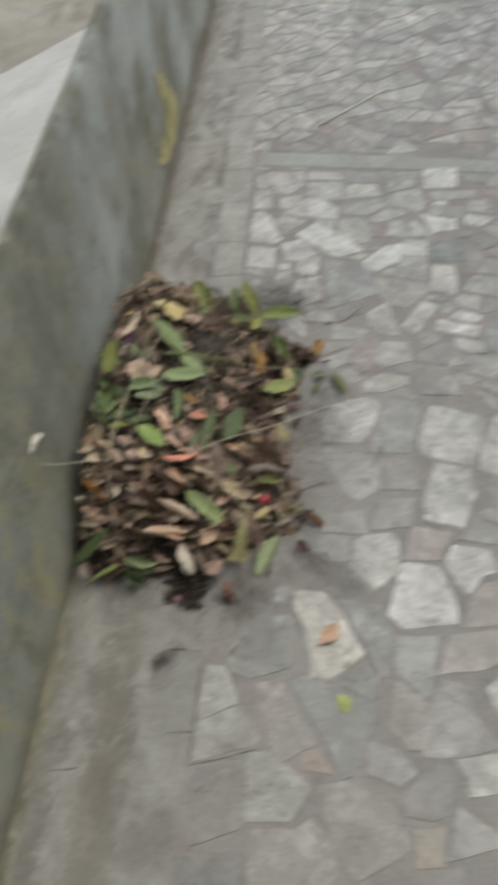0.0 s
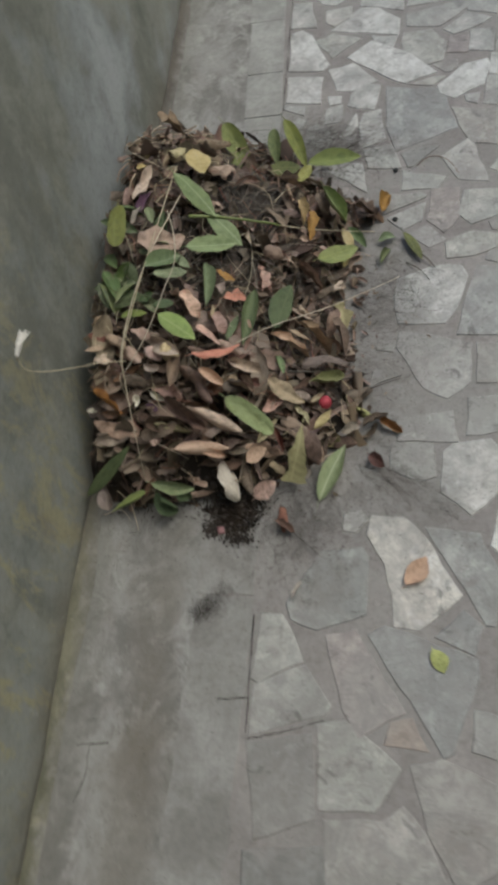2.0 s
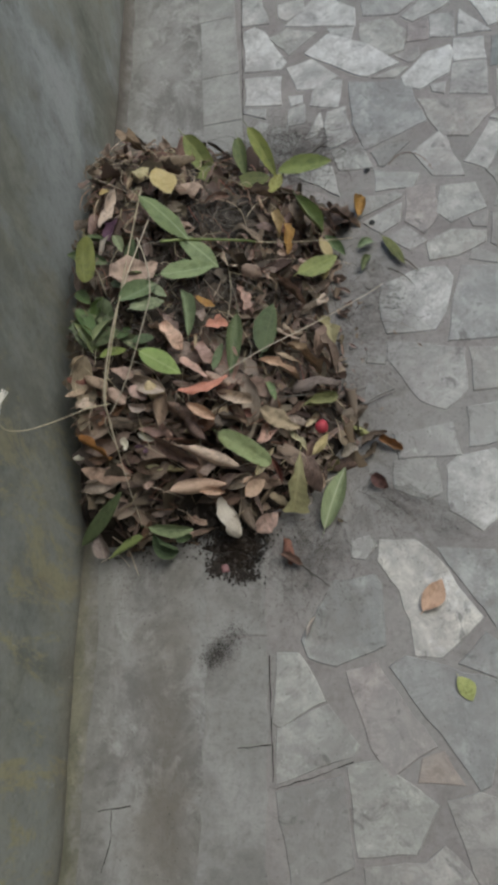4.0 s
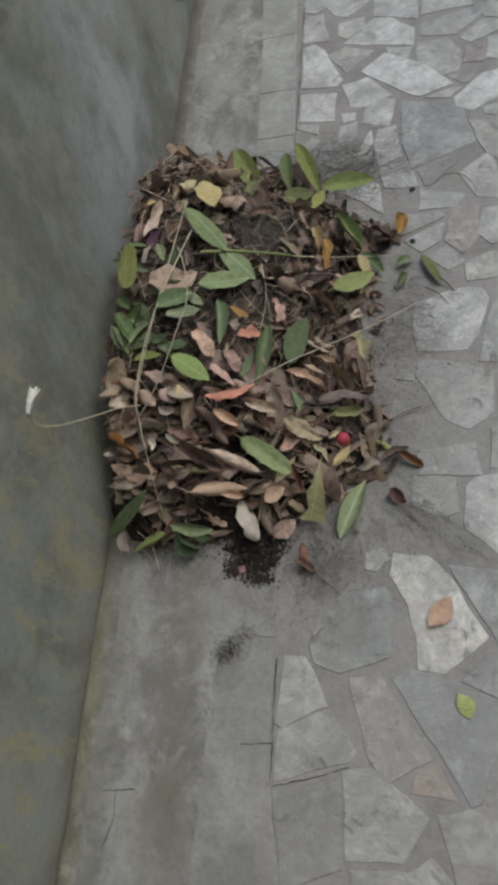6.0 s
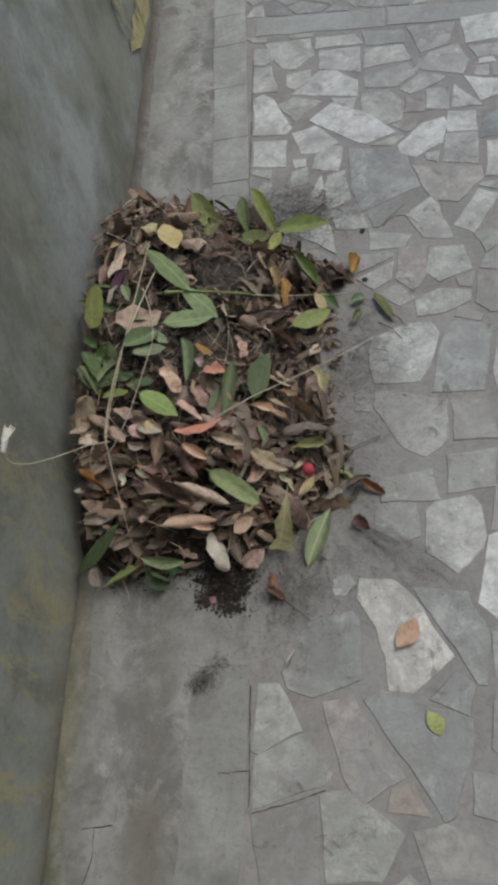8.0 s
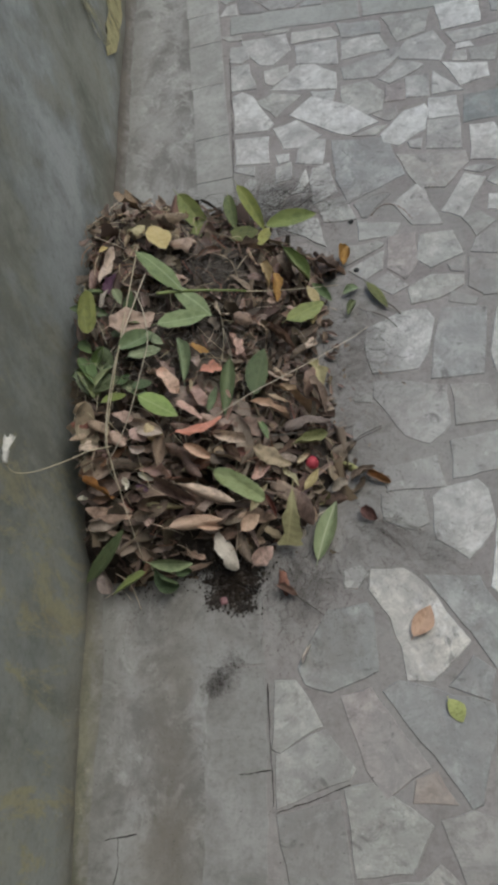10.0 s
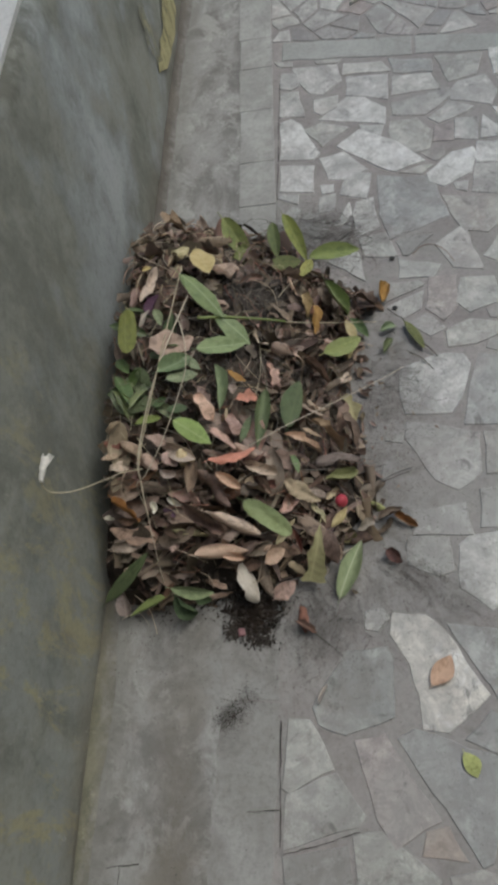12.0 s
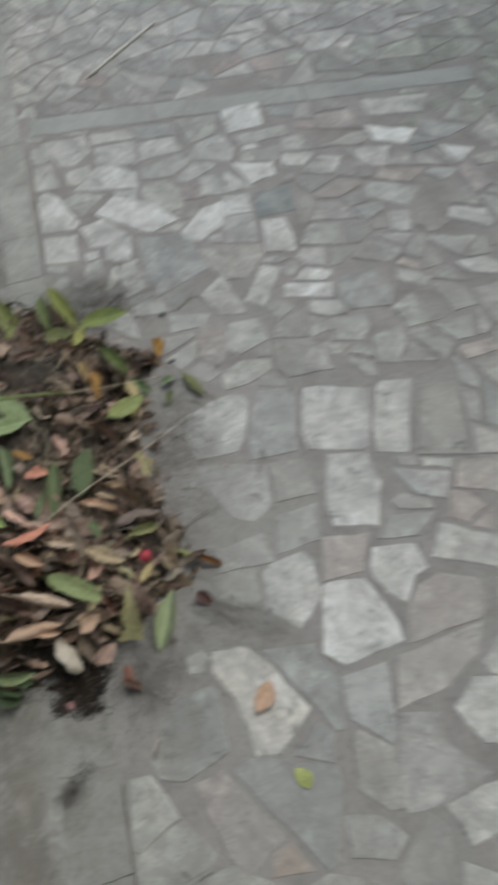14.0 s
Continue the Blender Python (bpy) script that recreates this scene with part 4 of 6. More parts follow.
lay("tan", 0.391, -0.080, -19, 0.091, 0.031, lift=0.028)
lay("straw", 0.455, -0.066, 46, 0.050, 0.017, lift=0.012, form="r")
lay("dusty", 0.517, 0.012, 37, 0.065, 0.025, form="c")
lay("dusty", 0.527, -0.044, 23, 0.055, 0.028, form="c")
lay("brown", 0.537, -0.007, -49, 0.038, 0.022, form="c")
lay("yellowgreen", 0.540, -0.078, -25, 0.054, 0.015, form="r")
lay("amber", 0.084, -0.121, -52, 0.068, 0.028, lift=0.026, form="c")
lay("rust", 0.086, -0.139, -5, 0.044, 0.018, form="r")
lay("pale", 0.055, -0.139, -2, 0.027, 0.009, form="r")
lay("purple", 0.158, -0.135, -25, 0.030, 0.013, form="c")
lay("pale", 0.169, -0.117, -30, 0.034, 0.012, form="c")
lay("pale", 0.132, -0.123, -71, 0.023, 0.015, form="c")
lay("straw", 0.195, -0.165, -25, 0.088, 0.018, lift=0.028, form="r")
lay("brown", 0.216, -0.139, -36, 0.093, 0.027, lift=0.028, form="r")
lay("tan", 0.266, -0.136, -28, 0.115, 0.027, lift=0.034, form="r")
lay("peach", 0.239, -0.183, -8, 0.105, 0.028, lift=0.034, form="r")
lay("peach", 0.259, -0.188, -22, 0.057, 0.016, lift=0.026, form="r")
lay("pink", 0.170, -0.180, -48, 0.037, 0.019, form="c")
lay("brown", 0.103, -0.168, -1, 0.099, 0.010, lift=0.026, form="r")
lay("dark", 0.066, -0.222, 58, 0.140, 0.026, lift=0.026, loose=3, form="p")
lay("pink", 0.071, -0.221, 62, 0.041, 0.023)
lay("dusty", 0.058, -0.253, -89, 0.057, 0.028)
lay("lime", 0.093, -0.260, -132, 0.093, 0.015, lift=0.028, form="r")
lay("sage", 0.186, -0.232, -22, 0.082, 0.030, lift=0.03)
lay("dark", 0.165, -0.257, -64, 0.068, 0.033, lift=0.022, form="c")
lay("dark", 0.204, -0.248, 12, 0.037, 0.023, form="c")
lay("rust", 0.139, -0.240, 74, 0.054, 0.013, form="r")
lay("pale", 0.290, -0.232, -71, 0.091, 0.036, lift=0.022)
lay("dusty", 0.267, -0.196, -30, 0.043, 0.017, form="c")
lay("milky", 0.327, -0.124, -38, 0.112, 0.036, lift=0.036, form="b")
lay("straw", 0.358, -0.148, -124, 0.064, 0.018, lift=0.03, form="r")
lay("peach", 0.341, -0.183, 41, 0.045, 0.029, lift=0.026)
lay("fan", 0.405, -0.175, -88, 0.119, 0.070, lift=0.034, form="w")
lay("brown", 0.435, -0.164, -61, 0.073, 0.028, lift=0.024)
lay("pale", 0.429, -0.211, -42, 0.043, 0.028, lift=0.026)
lay("rust", 0.377, -0.159, -63, 0.053, 0.012, form="r")
lay("straw", 0.378, -0.202, -41, 0.041, 0.017, form="c")
lay("pink", 0.352, -0.234, 48, 0.053, 0.038)
lay("brown", 0.321, -0.222, -74, 0.057, 0.024, form="c")
lay("yellow", 0.452, -0.111, 51, 0.053, 0.018, lift=0.03, form="c")
lay("brown", 0.505, -0.139, 8, 0.064, 0.027, form="c")
lay("dusty", 0.503, -0.117, 23, 0.047, 0.025, form="c")
lay("brown", 0.550, -0.121, 39, 0.046, 0.021, form="c")
lay("brown", 0.562, -0.098, 25, 0.056, 0.018, form="r")
lay("amber", 0.591, -0.110, -32, 0.051, 0.014, form="r")
lay("brown", 0.605, -0.113, -18, 0.022, 0.012, form="c")


def tube(points, radius, sides=5, fine=4):
    """Verts and faces of a thin round stalk through the points, tapering to its end."""
    pts = [Vector(p) for p in points]
    way = []
    for i in range(len(pts) - 1):
        a, b = pts[max(i - 1, 0)], pts[i]
        c, d = pts[i + 1], pts[min(i + 2, len(pts) - 1)]
        for k in range(fine):
            t = k / fine
            way.append(0.5 * (2 * b + (c - a) * t + (2 * a - 5 * b + 4 * c - d) * t * t + (3 * b - a - 3 * c + d) * t**3))
    way.append(pts[-1])
    verts, faces = [], []
    for i, p in enumerate(way):
        along = (way[min(i + 1, len(way) - 1)] - way[max(i - 1, 0)]).normalized()
        side = along.cross(Vector((0.1, 0.2, 1))).normalized()
        up = side.cross(along)
        r = radius * (1 - 0.45 * i / len(way))
        for k in range(sides):
            q = 2 * math.pi * k / sides
            verts.append(p + r * (math.cos(q) * side + math.sin(q) * up))
    for i in range(len(way) - 1):
        for k in range(sides):
            a, b = i * sides + k, i * sides + (k + 1) % sides
            faces.append((a, b, b + sides, a + sides))
    faces += [tuple(range(sides))[::-1], tuple(range(len(verts) - sides, len(verts)))]
    return verts, faces


STALK = {"straw": "dry straw coloured grass stalk", "green": "green grass blade", "rust": "thin reddish dry stalk", "twig": "dark thin twig"}


def stem(sort, radius, *points, parent=leaf_pile):
    verts, faces = tube(points, radius)
    ob = linked("twig" if sort == "twig" else "stalk", verts, faces, STALK_DRY if sort == "straw" else LEAF["lime" if sort == "green" else sort], parent, smooth=True)
    return tagged(ob, STALK[sort])


stem("straw", 0.0013, (0.165, 0.385, 0.243), (0.151, 0.195, 0.261), (0.146, 0.083, 0.275), (0.130, -0.028, 0.261), (0.121, -0.075, 0.243), (0.120, -0.108, 0.218), (0.125, -0.157, 0.172))
stem("straw", 0.0015, (0.193, 0.349, 0.236), (0.160, 0.198, 0.256), (0.148, 0.110, 0.272), (0.134, 0.026, 0.270), (0.121, -0.066, 0.249), (0.123, -0.110, 0.220), (0.130, -0.184, 0.156), (0.131, -0.243, 0.072))
stem("straw", 0.0013, (0.166, 0.253, 0.254), (0.183, 0.202, 0.245), (0.193, 0.135, 0.243), (0.192, 0.057, 0.266), (0.160, -0.034, 0.244), (0.130, -0.092, 0.230), (0.111, -0.106, 0.216), (0.126, -0.147, 0.176))
stem("straw", 0.0010, (0.141, 0.077, 0.266), (0.132, 0.015, 0.269), (0.118, -0.075, 0.245), (0.122, -0.112, 0.210))
stem("green", 0.0034, (0.208, 0.247, 0.241), (0.266, 0.269, 0.206), (0.351, 0.284, 0.163), (0.371, 0.290, 0.147))
stem("straw", 0.0014, (0.371, 0.290, 0.147), (0.436, 0.325, 0.087), (0.556, 0.364, 0.022))
stem("straw", 0.0013, (0.308, -0.016, 0.175), (0.376, 0.034, 0.157), (0.470, 0.139, 0.064), (0.567, 0.207, 0.033), (0.609, 0.245, 0.013))
stem("straw", 0.0010, (0.290, 0.229, 0.182), (0.312, 0.253, 0.172), (0.322, 0.210, 0.161), (0.322, 0.159, 0.154), (0.314, 0.109, 0.154))
stem("straw", 0.0008, (0.322, 0.196, 0.161), (0.331, 0.161, 0.150), (0.337, 0.112, 0.140))
stem("straw", 0.0009, (0.260, 0.053, 0.184), (0.273, 0.065, 0.190), (0.276, 0.084, 0.184))
stem("rust", 0.0010, (0.365, 0.235, 0.125), (0.412, 0.268, 0.107), (0.457, 0.304, 0.070))
stem("twig", 0.0022, (0.413, 0.574, 0.032), (0.461, 0.603, 0.023), (0.521, 0.666, 0.007))
stem("twig", 0.0020, (0.644, 0.313, 0.007), (0.663, 0.296, 0.009), (0.682, 0.271, 0.005))
stem("twig", 0.0014, (0.623, 0.287, 0.005), (0.650, 0.266, 0.007), (0.671, 0.236, 0.006))
stem("twig", 0.0012, (0.493, -0.031, 0.055), (0.535, 0.003, 0.015), (0.554, 0.011, 0.011))
stem("twig", 0.0012, (0.550, -0.028, 0.013), (0.579, -0.014, 0.009), (0.610, -0.001, 0.005))
stem("twig", 0.0010, (0.402, -0.319, 0.007), (0.435, -0.346, 0.006), (0.462, -0.369, 0.006))
stem("twig", 0.0016, (0.401, -0.044, 0.115), (0.441, -0.036, 0.100), (0.481, -0.016, 0.059))
stem("straw", 0.0008, (0.030, -0.293, 0.006), (0.065, -0.283, 0.009), (0.088, -0.306, 0.006))
stem("straw", 0.0012, (0.162, -0.197, 0.135), (0.199, -0.208, 0.115), (0.220, -0.213, 0.091))
stem("straw", 0.0008, (0.225, -0.137, 0.171), (0.219, -0.153, 0.164), (0.212, -0.161, 0.153))
stem("straw", 0.0012, (0.445, -0.193, 0.026), (0.465, -0.179, 0.020), (0.487, -0.164, 0.012))
stem("straw", 0.0012, (0.301, -0.246, 0.022), (0.316, -0.214, 0.059), (0.324, -0.190, 0.085))
stem("straw", 0.0010, (0.081, 0.395, 0.278), (0.115, 0.378, 0.269), (0.143, 0.374, 0.245))
stem("twig", 0.0014, (0.272, 0.360, 0.187), (0.309, 0.401, 0.184), (0.324, 0.500, 0.124))
stem("rust", 0.0010, (0.650, 0.566, 0.003), (0.672, 0.589, 0.003), (0.699, 0.589, 0.004), (0.724, 0.569, 0.004), (0.741, 0.534, 0.003))

# the long stalk with a whitish tuft that leans out over the heap towards the wall
stem("straw", 0.0011, (0.125, -0.080, 0.232), (0.101, -0.106, 0.272), (0.094, -0.137, 0.312), (0.071, -0.190, 0.382), (0.046, -0.200, 0.402), (0.044, -0.204, 0.425), (0.047, -0.203, 0.446))
verts, faces = tube([(0.050, -0.163, 0.450), (0.047, -0.184, 0.448), (0.047, -0.203, 0.446)], 0.0066, 8, 6)
linked("tuft", [Vector(v) + 0.0028 * Vector((noise.noise(Vector(v) * 180), noise.noise(Vector(v) * 150), noise.noise(Vector(v) * 210))) for v in verts], faces, WHITE_TUFT, leaf_pile, "whitish dry tuft", smooth=True)
for dx, dy, dz in ((0.010, 0.001, 0.003), (0.014, -0.001, 0.002), (-0.004, 0.004, 0.003), (0.004, 0.005, 0.0)):
    verts, faces = tube([(0.048, -0.186, 0.449), (0.050 + 0.6 * dx, -0.172 + 0.6 * dy, 0.451 + 0.6 * dz), (0.050 + dx, -0.162 + dy, 0.451 + dz)], 0.0019, 4, 3)
    linked("strand", verts, faces, WHITE_TUFT, leaf_pile, smooth=True)

# short broken stalks among the leaves
for _ in range(46):
    x, y = spot_on_heap()
    turn, long = rng.uniform(0, 6.3), rng.uniform(0.03, 0.10)
    x2, y2 = x + long * math.cos(turn), y + long * math.sin(turn)
    z1, z2 = heap(x, y) + rng.uniform(0.0, 0.014), heap(x2, y2) + rng.uniform(0.004, 0.022)
    bow = Vector(((x + x2) / 2 + rng.uniform(-0.012, 0.012), (y + y2) / 2 + rng.uniform(-0.012, 0.012), (z1 + z2) / 2 + 0.008))
    stem(rng.choice(("straw", "straw", "twig")), rng.uniform(0.0006, 0.0011), (max(x, 0.012), y, z1), bow, (max(x2, 0.012), y2, max(z2, 0.003)))


def fibres(name, x0, y0, spread, count, long, label, over=0.006, material=None):
    """A tangle of hair-thin roots and fibres."""
    verts, faces = [], []
    for _ in range(count):
        x, y = max(0.012, rng.gauss(x0, spread)), rng.gauss(y0, spread * 0.7)
        turn = rng.uniform(0, 6.3)
        pts = []
        for k in range(4):
            pts.append((x, y, max(heap(x, y) + over * rng.uniform(0.2, 1.6), 0.003)))
            turn += rng.uniform(-0.8, 0.8)
            x, y = max(0.012, x + long / 3 * math.cos(turn)), y + long / 3 * math.sin(turn)
        v, f = tube(pts, rng.uniform(0.0002, 0.0005), 3, 2)
        b = len(verts)
        verts += v
        faces += [tuple(b + i for i in q) for q in f]
    ob = linked(name, verts, faces, material or FIBRE, leaf_pile, label)
    tagged(ob, kind="stuff")


def stalk_bits(name, count, material, label):
    """Leaf stalks and broken grass strewn through the heap, too many to tell apart."""
    verts, faces = [], []
    for _ in range(count):
        x, y = spot_on_heap()
        turn, long, rise = rng.uniform(0, 6.3), rng.uniform(0.015, 0.06), rng.gauss(0, 0.25)
        z = heap(x, y) + rng.uniform(-0.004, 0.022)
        dx, dy = 0.5 * long * math.cos(turn), 0.5 * long * math.sin(turn)
        fall = 0.5 * (heap(x + dx, y + dy) - heap(x - dx, y - dy))
        ends = [Vector((max(0.012, x + k * dx), y + k * dy, max(0.003, z + k * (fall + 0.5 * long * rise)))) for k in (-1, 1)]
        bow = (ends[0] + ends[1]) / 2 + Vector((rng.gauss(0, 0.004), rng.gauss(0, 0.004), 0.003))
        v, f = tube([ends[0], bow, ends[1]], rng.uniform(0.0005, 0.0012), 4, 2)
        b = len(verts)
        verts += v
        faces += [tuple(b + i for i in q) for q in f]
    tagged(linked(name, verts, faces, material, leaf_pile, label), kind="stuff")


stalk_bits("stalk_litter", 260, BIT_RED, "thin reddish leaf stalks strewn in the heap")
stalk_bits("stalk_litter", 200, BIT_STRAW, "broken straw coloured grass strewn in the heap")
fibres("fibre_tuft", 0.30, 0.36, 0.040, 260, 0.06, "dark tangle of fibrous roots", 0.004, ROOT)
fibres("fibre_tuft", 0.30, 0.36, 0.045, 90, 0.06, "grey tangle of fibrous roots")
fibres("fibre_tuft", 0.27, 0.12, 0.13, 300, 0.07, "pale hair-thin roots tangled in the leaves", 0.026)
fibres("fibre_tuft", 0.36, 0.17, 0.03, 40, 0.06, "grey tangle of fibrous roots")
fibres("fibre_tuft", 0.41, 0.65, 0.075, 480, 0.065, "fine dark root hairs swept behind the heap", 0.004, ROOT)
fibres("fibre_tuft", 0.43, -0.30, 0.05, 70, 0.04, "fine dark root hairs swept onto the cement", 0.003, ROOT)
fibres("fibre_tuft", 0.58, 0.20, 0.05, 60, 0.04, "fine dark root hairs beside the heap", 0.003, ROOT)


def crumbs(name, spots, label, size=(0.0015, 0.005)):
    """Loose crumbs of soil: small uneven lumps."""
    verts, faces = [], []
    for x0, y0, sx, sy, count in spots:
        for _ in range(count):
            x, y = rng.gauss(x0, sx), rng.gauss(y0, sy)
            if x < 0.012:
                continue
            r = rng.uniform(*size) * (1.5 if rng.random() < 0.06 else 1)
            b = len(verts)
            for dx, dy, dz in ((1, 0, 0), (-1, 0, 0), (0, 1, 0), (0, -1, 0), (0, 0, 1), (0, 0, -0.6)):
                verts.append((x + r * dx * rng.uniform(0.6, 1.3), y + r * dy * rng.uniform(0.6, 1.3), max(heap(x, y) * 0.9, 0.001) + 0.5 * r + 0.7 * r * dz * rng.uniform(0.6, 1.2)))
            for q in ((0, 2, 4), (2, 1, 4), (1, 3, 4), (3, 0, 4), (2, 0, 5), (1, 2, 5), (3, 1, 5), (0, 3, 5)):
                faces.append(tuple(b + i for i in q))
    ob = tagged(linked(name, verts, faces, CRUMB), label, "soil", kind="stuff")
    return ob


crumbs("soil_crumbs", [(0.290, -0.295, 0.024, 0.020, 1500), (0.325, -0.275, 0.012, 0.018, 600), (0.255, -0.318, 0.008, 0.008, 350), (0.308, -0.338, 0.014, 0.006, 350), (0.27, -0.255, 0.045, 0.014, 900), (0.10, -0.26, 0.05, 0.02, 250)], "dark loose soil fallen in front of the heap", (0.0004, 0.0026))
crumbs("soil_clods", [(0.29, -0.285, 0.026, 0.018, 90), (0.25, -0.25, 0.05, 0.012, 60)], "dark damp clods of soil before the heap", (0.0025, 0.006))
crumbs("soil_smear", [(0.250, -0.482, 0.013, 0.010, 850), (0.264, -0.464, 0.014, 0.011, 950), (0.286, -0.438, 0.012, 0.010, 500), (0.46, -0.15, 0.05, 0.05, 1400), (0.42, -0.27, 0.05, 0.04, 1500), (0.50, 0.0, 0.03, 0.10, 1200), (0.535, 0.19, 0.022, 0.10, 2600), (0.60, 0.12, 0.03, 0.10, 900)], "fine dark soil smeared on the cement", (0.0002, 0.0009))
crumbs("dust_grains", [(0.40, -0.34, 0.09, 0.06, 700), (0.57, 0.1, 0.06, 0.18, 1600), (0.48, 0.66, 0.10, 0.06, 800), (0.10, -0.33, 0.07, 0.05, 250), (0.60, -0.22, 0.07, 0.06, 400), (0.25, -0.8, 0.2, 0.25, 120)], "fine swept dust grains round the heap", (0.0003, 0.0011))


def sweep_marks(name, strokes, label):
    """Broom marks: thin trails of the finest soil drawn over the paving."""
    verts, faces = [], []
    for x0, y0, sx, sy, turn, long, count in strokes:
        for _ in range(count):
            x, y = rng.gauss(x0, sx), rng.gauss(y0, sy)
            q, d, bow = radians(rng.gauss(turn, 14)), long * rng.uniform(0.5, 1.3), rng.uniform(-1.5, 1.5)
            for k in range(int(d * 1000)):
                t = rng.random() ** 1.4
                px = x + d * t * math.cos(q + bow * t * 0.3) + rng.gauss(0, 0.0028)
                py = y + d * t * math.sin(q + bow * t * 0.3) + rng.gauss(0, 0.0028)
                r, b = rng.uniform(0.0002, 0.0007), len(verts)
                if px < 0.02 or heap(px, py) > 0.004:
                    continue
                verts += [(px - r, py - r, 0.0012), (px + r, py - 0.6 * r, 0.0012), (px, py + r, 0.0012), (px, py, 0.0012 + 1.2 * r)]
                faces += [(b, b + 1, b + 3), (b + 1, b + 2, b + 3), (b + 2, b, b + 3)]
    return tagged(linked(name, verts, faces, GRIT), label, "soil", kind="stuff")


sweep_marks("soil_trails", [(0.40, -0.27, 0.04, 0.03, -70, 0.14, 70), (0.57, -0.20, 0.03, 0.02, -48, 0.17, 60), (0.55, -0.12, 0.02, 0.04, -25, 0.08, 26), (0.57, 0.28, 0.02, 0.05, 0, 0.08, 26), (0.50, 0.60, 0.05, 0.03, 60, 0.08, 40), (0.33, 0.66, 0.05, 0.02, 95, 0.06, 24), (0.08, -0.30, 0.05, 0.02, -80, 0.07, 20), (0.56, 0.10, 0.02, 0.07, 20, 0.05, 30)], "thin dark broom trails of soil round the heap")


def soil_patch():
    """Damp soil fallen from the heap: a low crumbly cake."""
    verts, faces = [(0.295, -0.290, 0.007)], []
    n, rings = 34, 7
    for k in range(1, rings + 1):
        for i in range(n):
            q = 2 * math.pi * i / n
            r = k / rings * (0.040 + 0.036 * noise.noise((math.cos(q) * 2, math.sin(q) * 2, 1.0)) + 0.026 * noise.noise((math.cos(q) * 7, math.sin(q) * 7, 2.0)))
            x, y = 0.295 + 1.1 * r * math.cos(q), -0.290 + 0.9 * r * math.sin(q)
            verts.append((x, y, 0.001 + 0.006 * (1 - k / rings) + 0.004 * max(0, noise.noise((x * 160, y * 160, 0.5))) * (k < rings)))
    for i in range(n):
        j = (i + 1) % n
        faces.append((0, 1 + i, 1 + j))
        for k in range(rings - 1):
            a = 1 + k * n
            faces.append((a + i, a + n + i, a + n + j, a + j))
    return tagged(linked("soil_patch", verts, faces, SOIL), "dark damp soil smear on the cement", "soil", kind="stuff")


soil_patch()


def ball(name, x, y, z, r, material, squash=0.85, parent=None, seed=0.0, rough=0.16):
    """A small lumpy fruit or clod."""
    bm = bmesh.new()
    bmesh.ops.create_icosphere(bm, subdivisions=2, radius=r)
    for v in bm.verts:
        v.co *= 1 + rough * noise.noise(v.co * (1.2 / r) + Vector((seed, 0, 0)))
        v.co.z *= squash
        v.co += Vector((x, y, z + r * squash * 0.9))
    for f in bm.faces:
        f.smooth = True
    ob = part(name, bm, material, parent)
    return ob


ball("berry", 0.473, -0.098, 0.078, 0.0125, BERRY_RED, 0.9, leaf_pile)
tagged(bpy.data.objects["berry"], "bright red berry")
tagged(ball("petal", 0.272, -0.322, 0.002, 0.008, PINK_BIT, 0.22, None, 3.0, 0.6), "dusty pink fallen petal on the soil", "petal")
tagged(ball("seed_pod", 0.602, 0.561, 0.002, 0.0065, BLACK_BIT, 0.25, None, 5.0), "small black dried seed pod on the paving", "seed pod", "black pods")
tagged(ball("seed_pod", 0.600, 0.413, 0.002, 0.0065, BLACK_BIT, 0.25, None, 8.0), "small black dried seed pod beside the heap", "seed pod", "black pods")

# leaves lying apart on the paving
for sort, x, y, turn, long, wide, label in (
    ("peach", 0.634, -0.395, 55, 0.064, 0.038, "peach coloured dried leaf on a cream stone"),
    ("yellowgreen", 0.667, -0.548, -65, 0.042, 0.029, "small lime green leaflet on the paving"),
    ("ribbed", 0.481, -0.203, 68, 0.126, 0.040, "green oblong leaf with ribs beside the heap"),
    ("rust", 0.570, -0.186, -38, 0.052, 0.026, "red-brown curled leaf on the paving"),
    ("rust", 0.390, -0.302, -82, 0.062, 0.024, "red-brown crumpled leaf on the cement"),
    ("pale", 0.425, -0.436, 66, 0.042, 0.013, "pale torn scrap of dry leaf on the cement"),
    ("rust", 0.397, -0.318, -28, 0.044, 0.017, "rust brown crumpled leaf on the cement"),
):
    ob = tagged(lay(sort, x, y, turn, long, wide, lift=0.002, loose=14 if sort == "rust" else 4, parent=None, form="c" if sort in ("rust", "pale", "brown") else "f"), label, "leaf", "leaves lying apart")
    ob.name = "fallen_leaf"

stick_verts, stick_faces = tube([(0.535, 1.585, 0.004), (0.655, 1.686, 0.005), (0.787, 1.795, 0.004)], 0.006, 6, 3)
tagged(linked("stick", stick_verts, stick_faces, PALE_STICK, smooth=True), "straight pale dry stick on the paving", "stick")


# ---- paving: cement strip slabs and broken marble ----
def area(poly):
    return 0.5 * sum(a[0] * b[1] - b[0] * a[1] for a, b in zip(poly, poly[1:] + poly[:1]))


def cut(poly, px, py, nx, ny):
    """The part of a convex outline on the side of the line towards which n points."""
    out = []
    for a, b in zip(poly, poly[1:] + poly[:1]):
        da, db = (a[0] - px) * nx + (a[1] - py) * ny, (b[0] - px) * nx + (b[1] - py) * ny
        if da >= 0:
            out.append(a)
        if da * db < 0:
            t = da / (da - db)
            out.append((a[0] + t * (b[0] - a[0]), a[1] + t * (b[1] - a[1])))
    return out


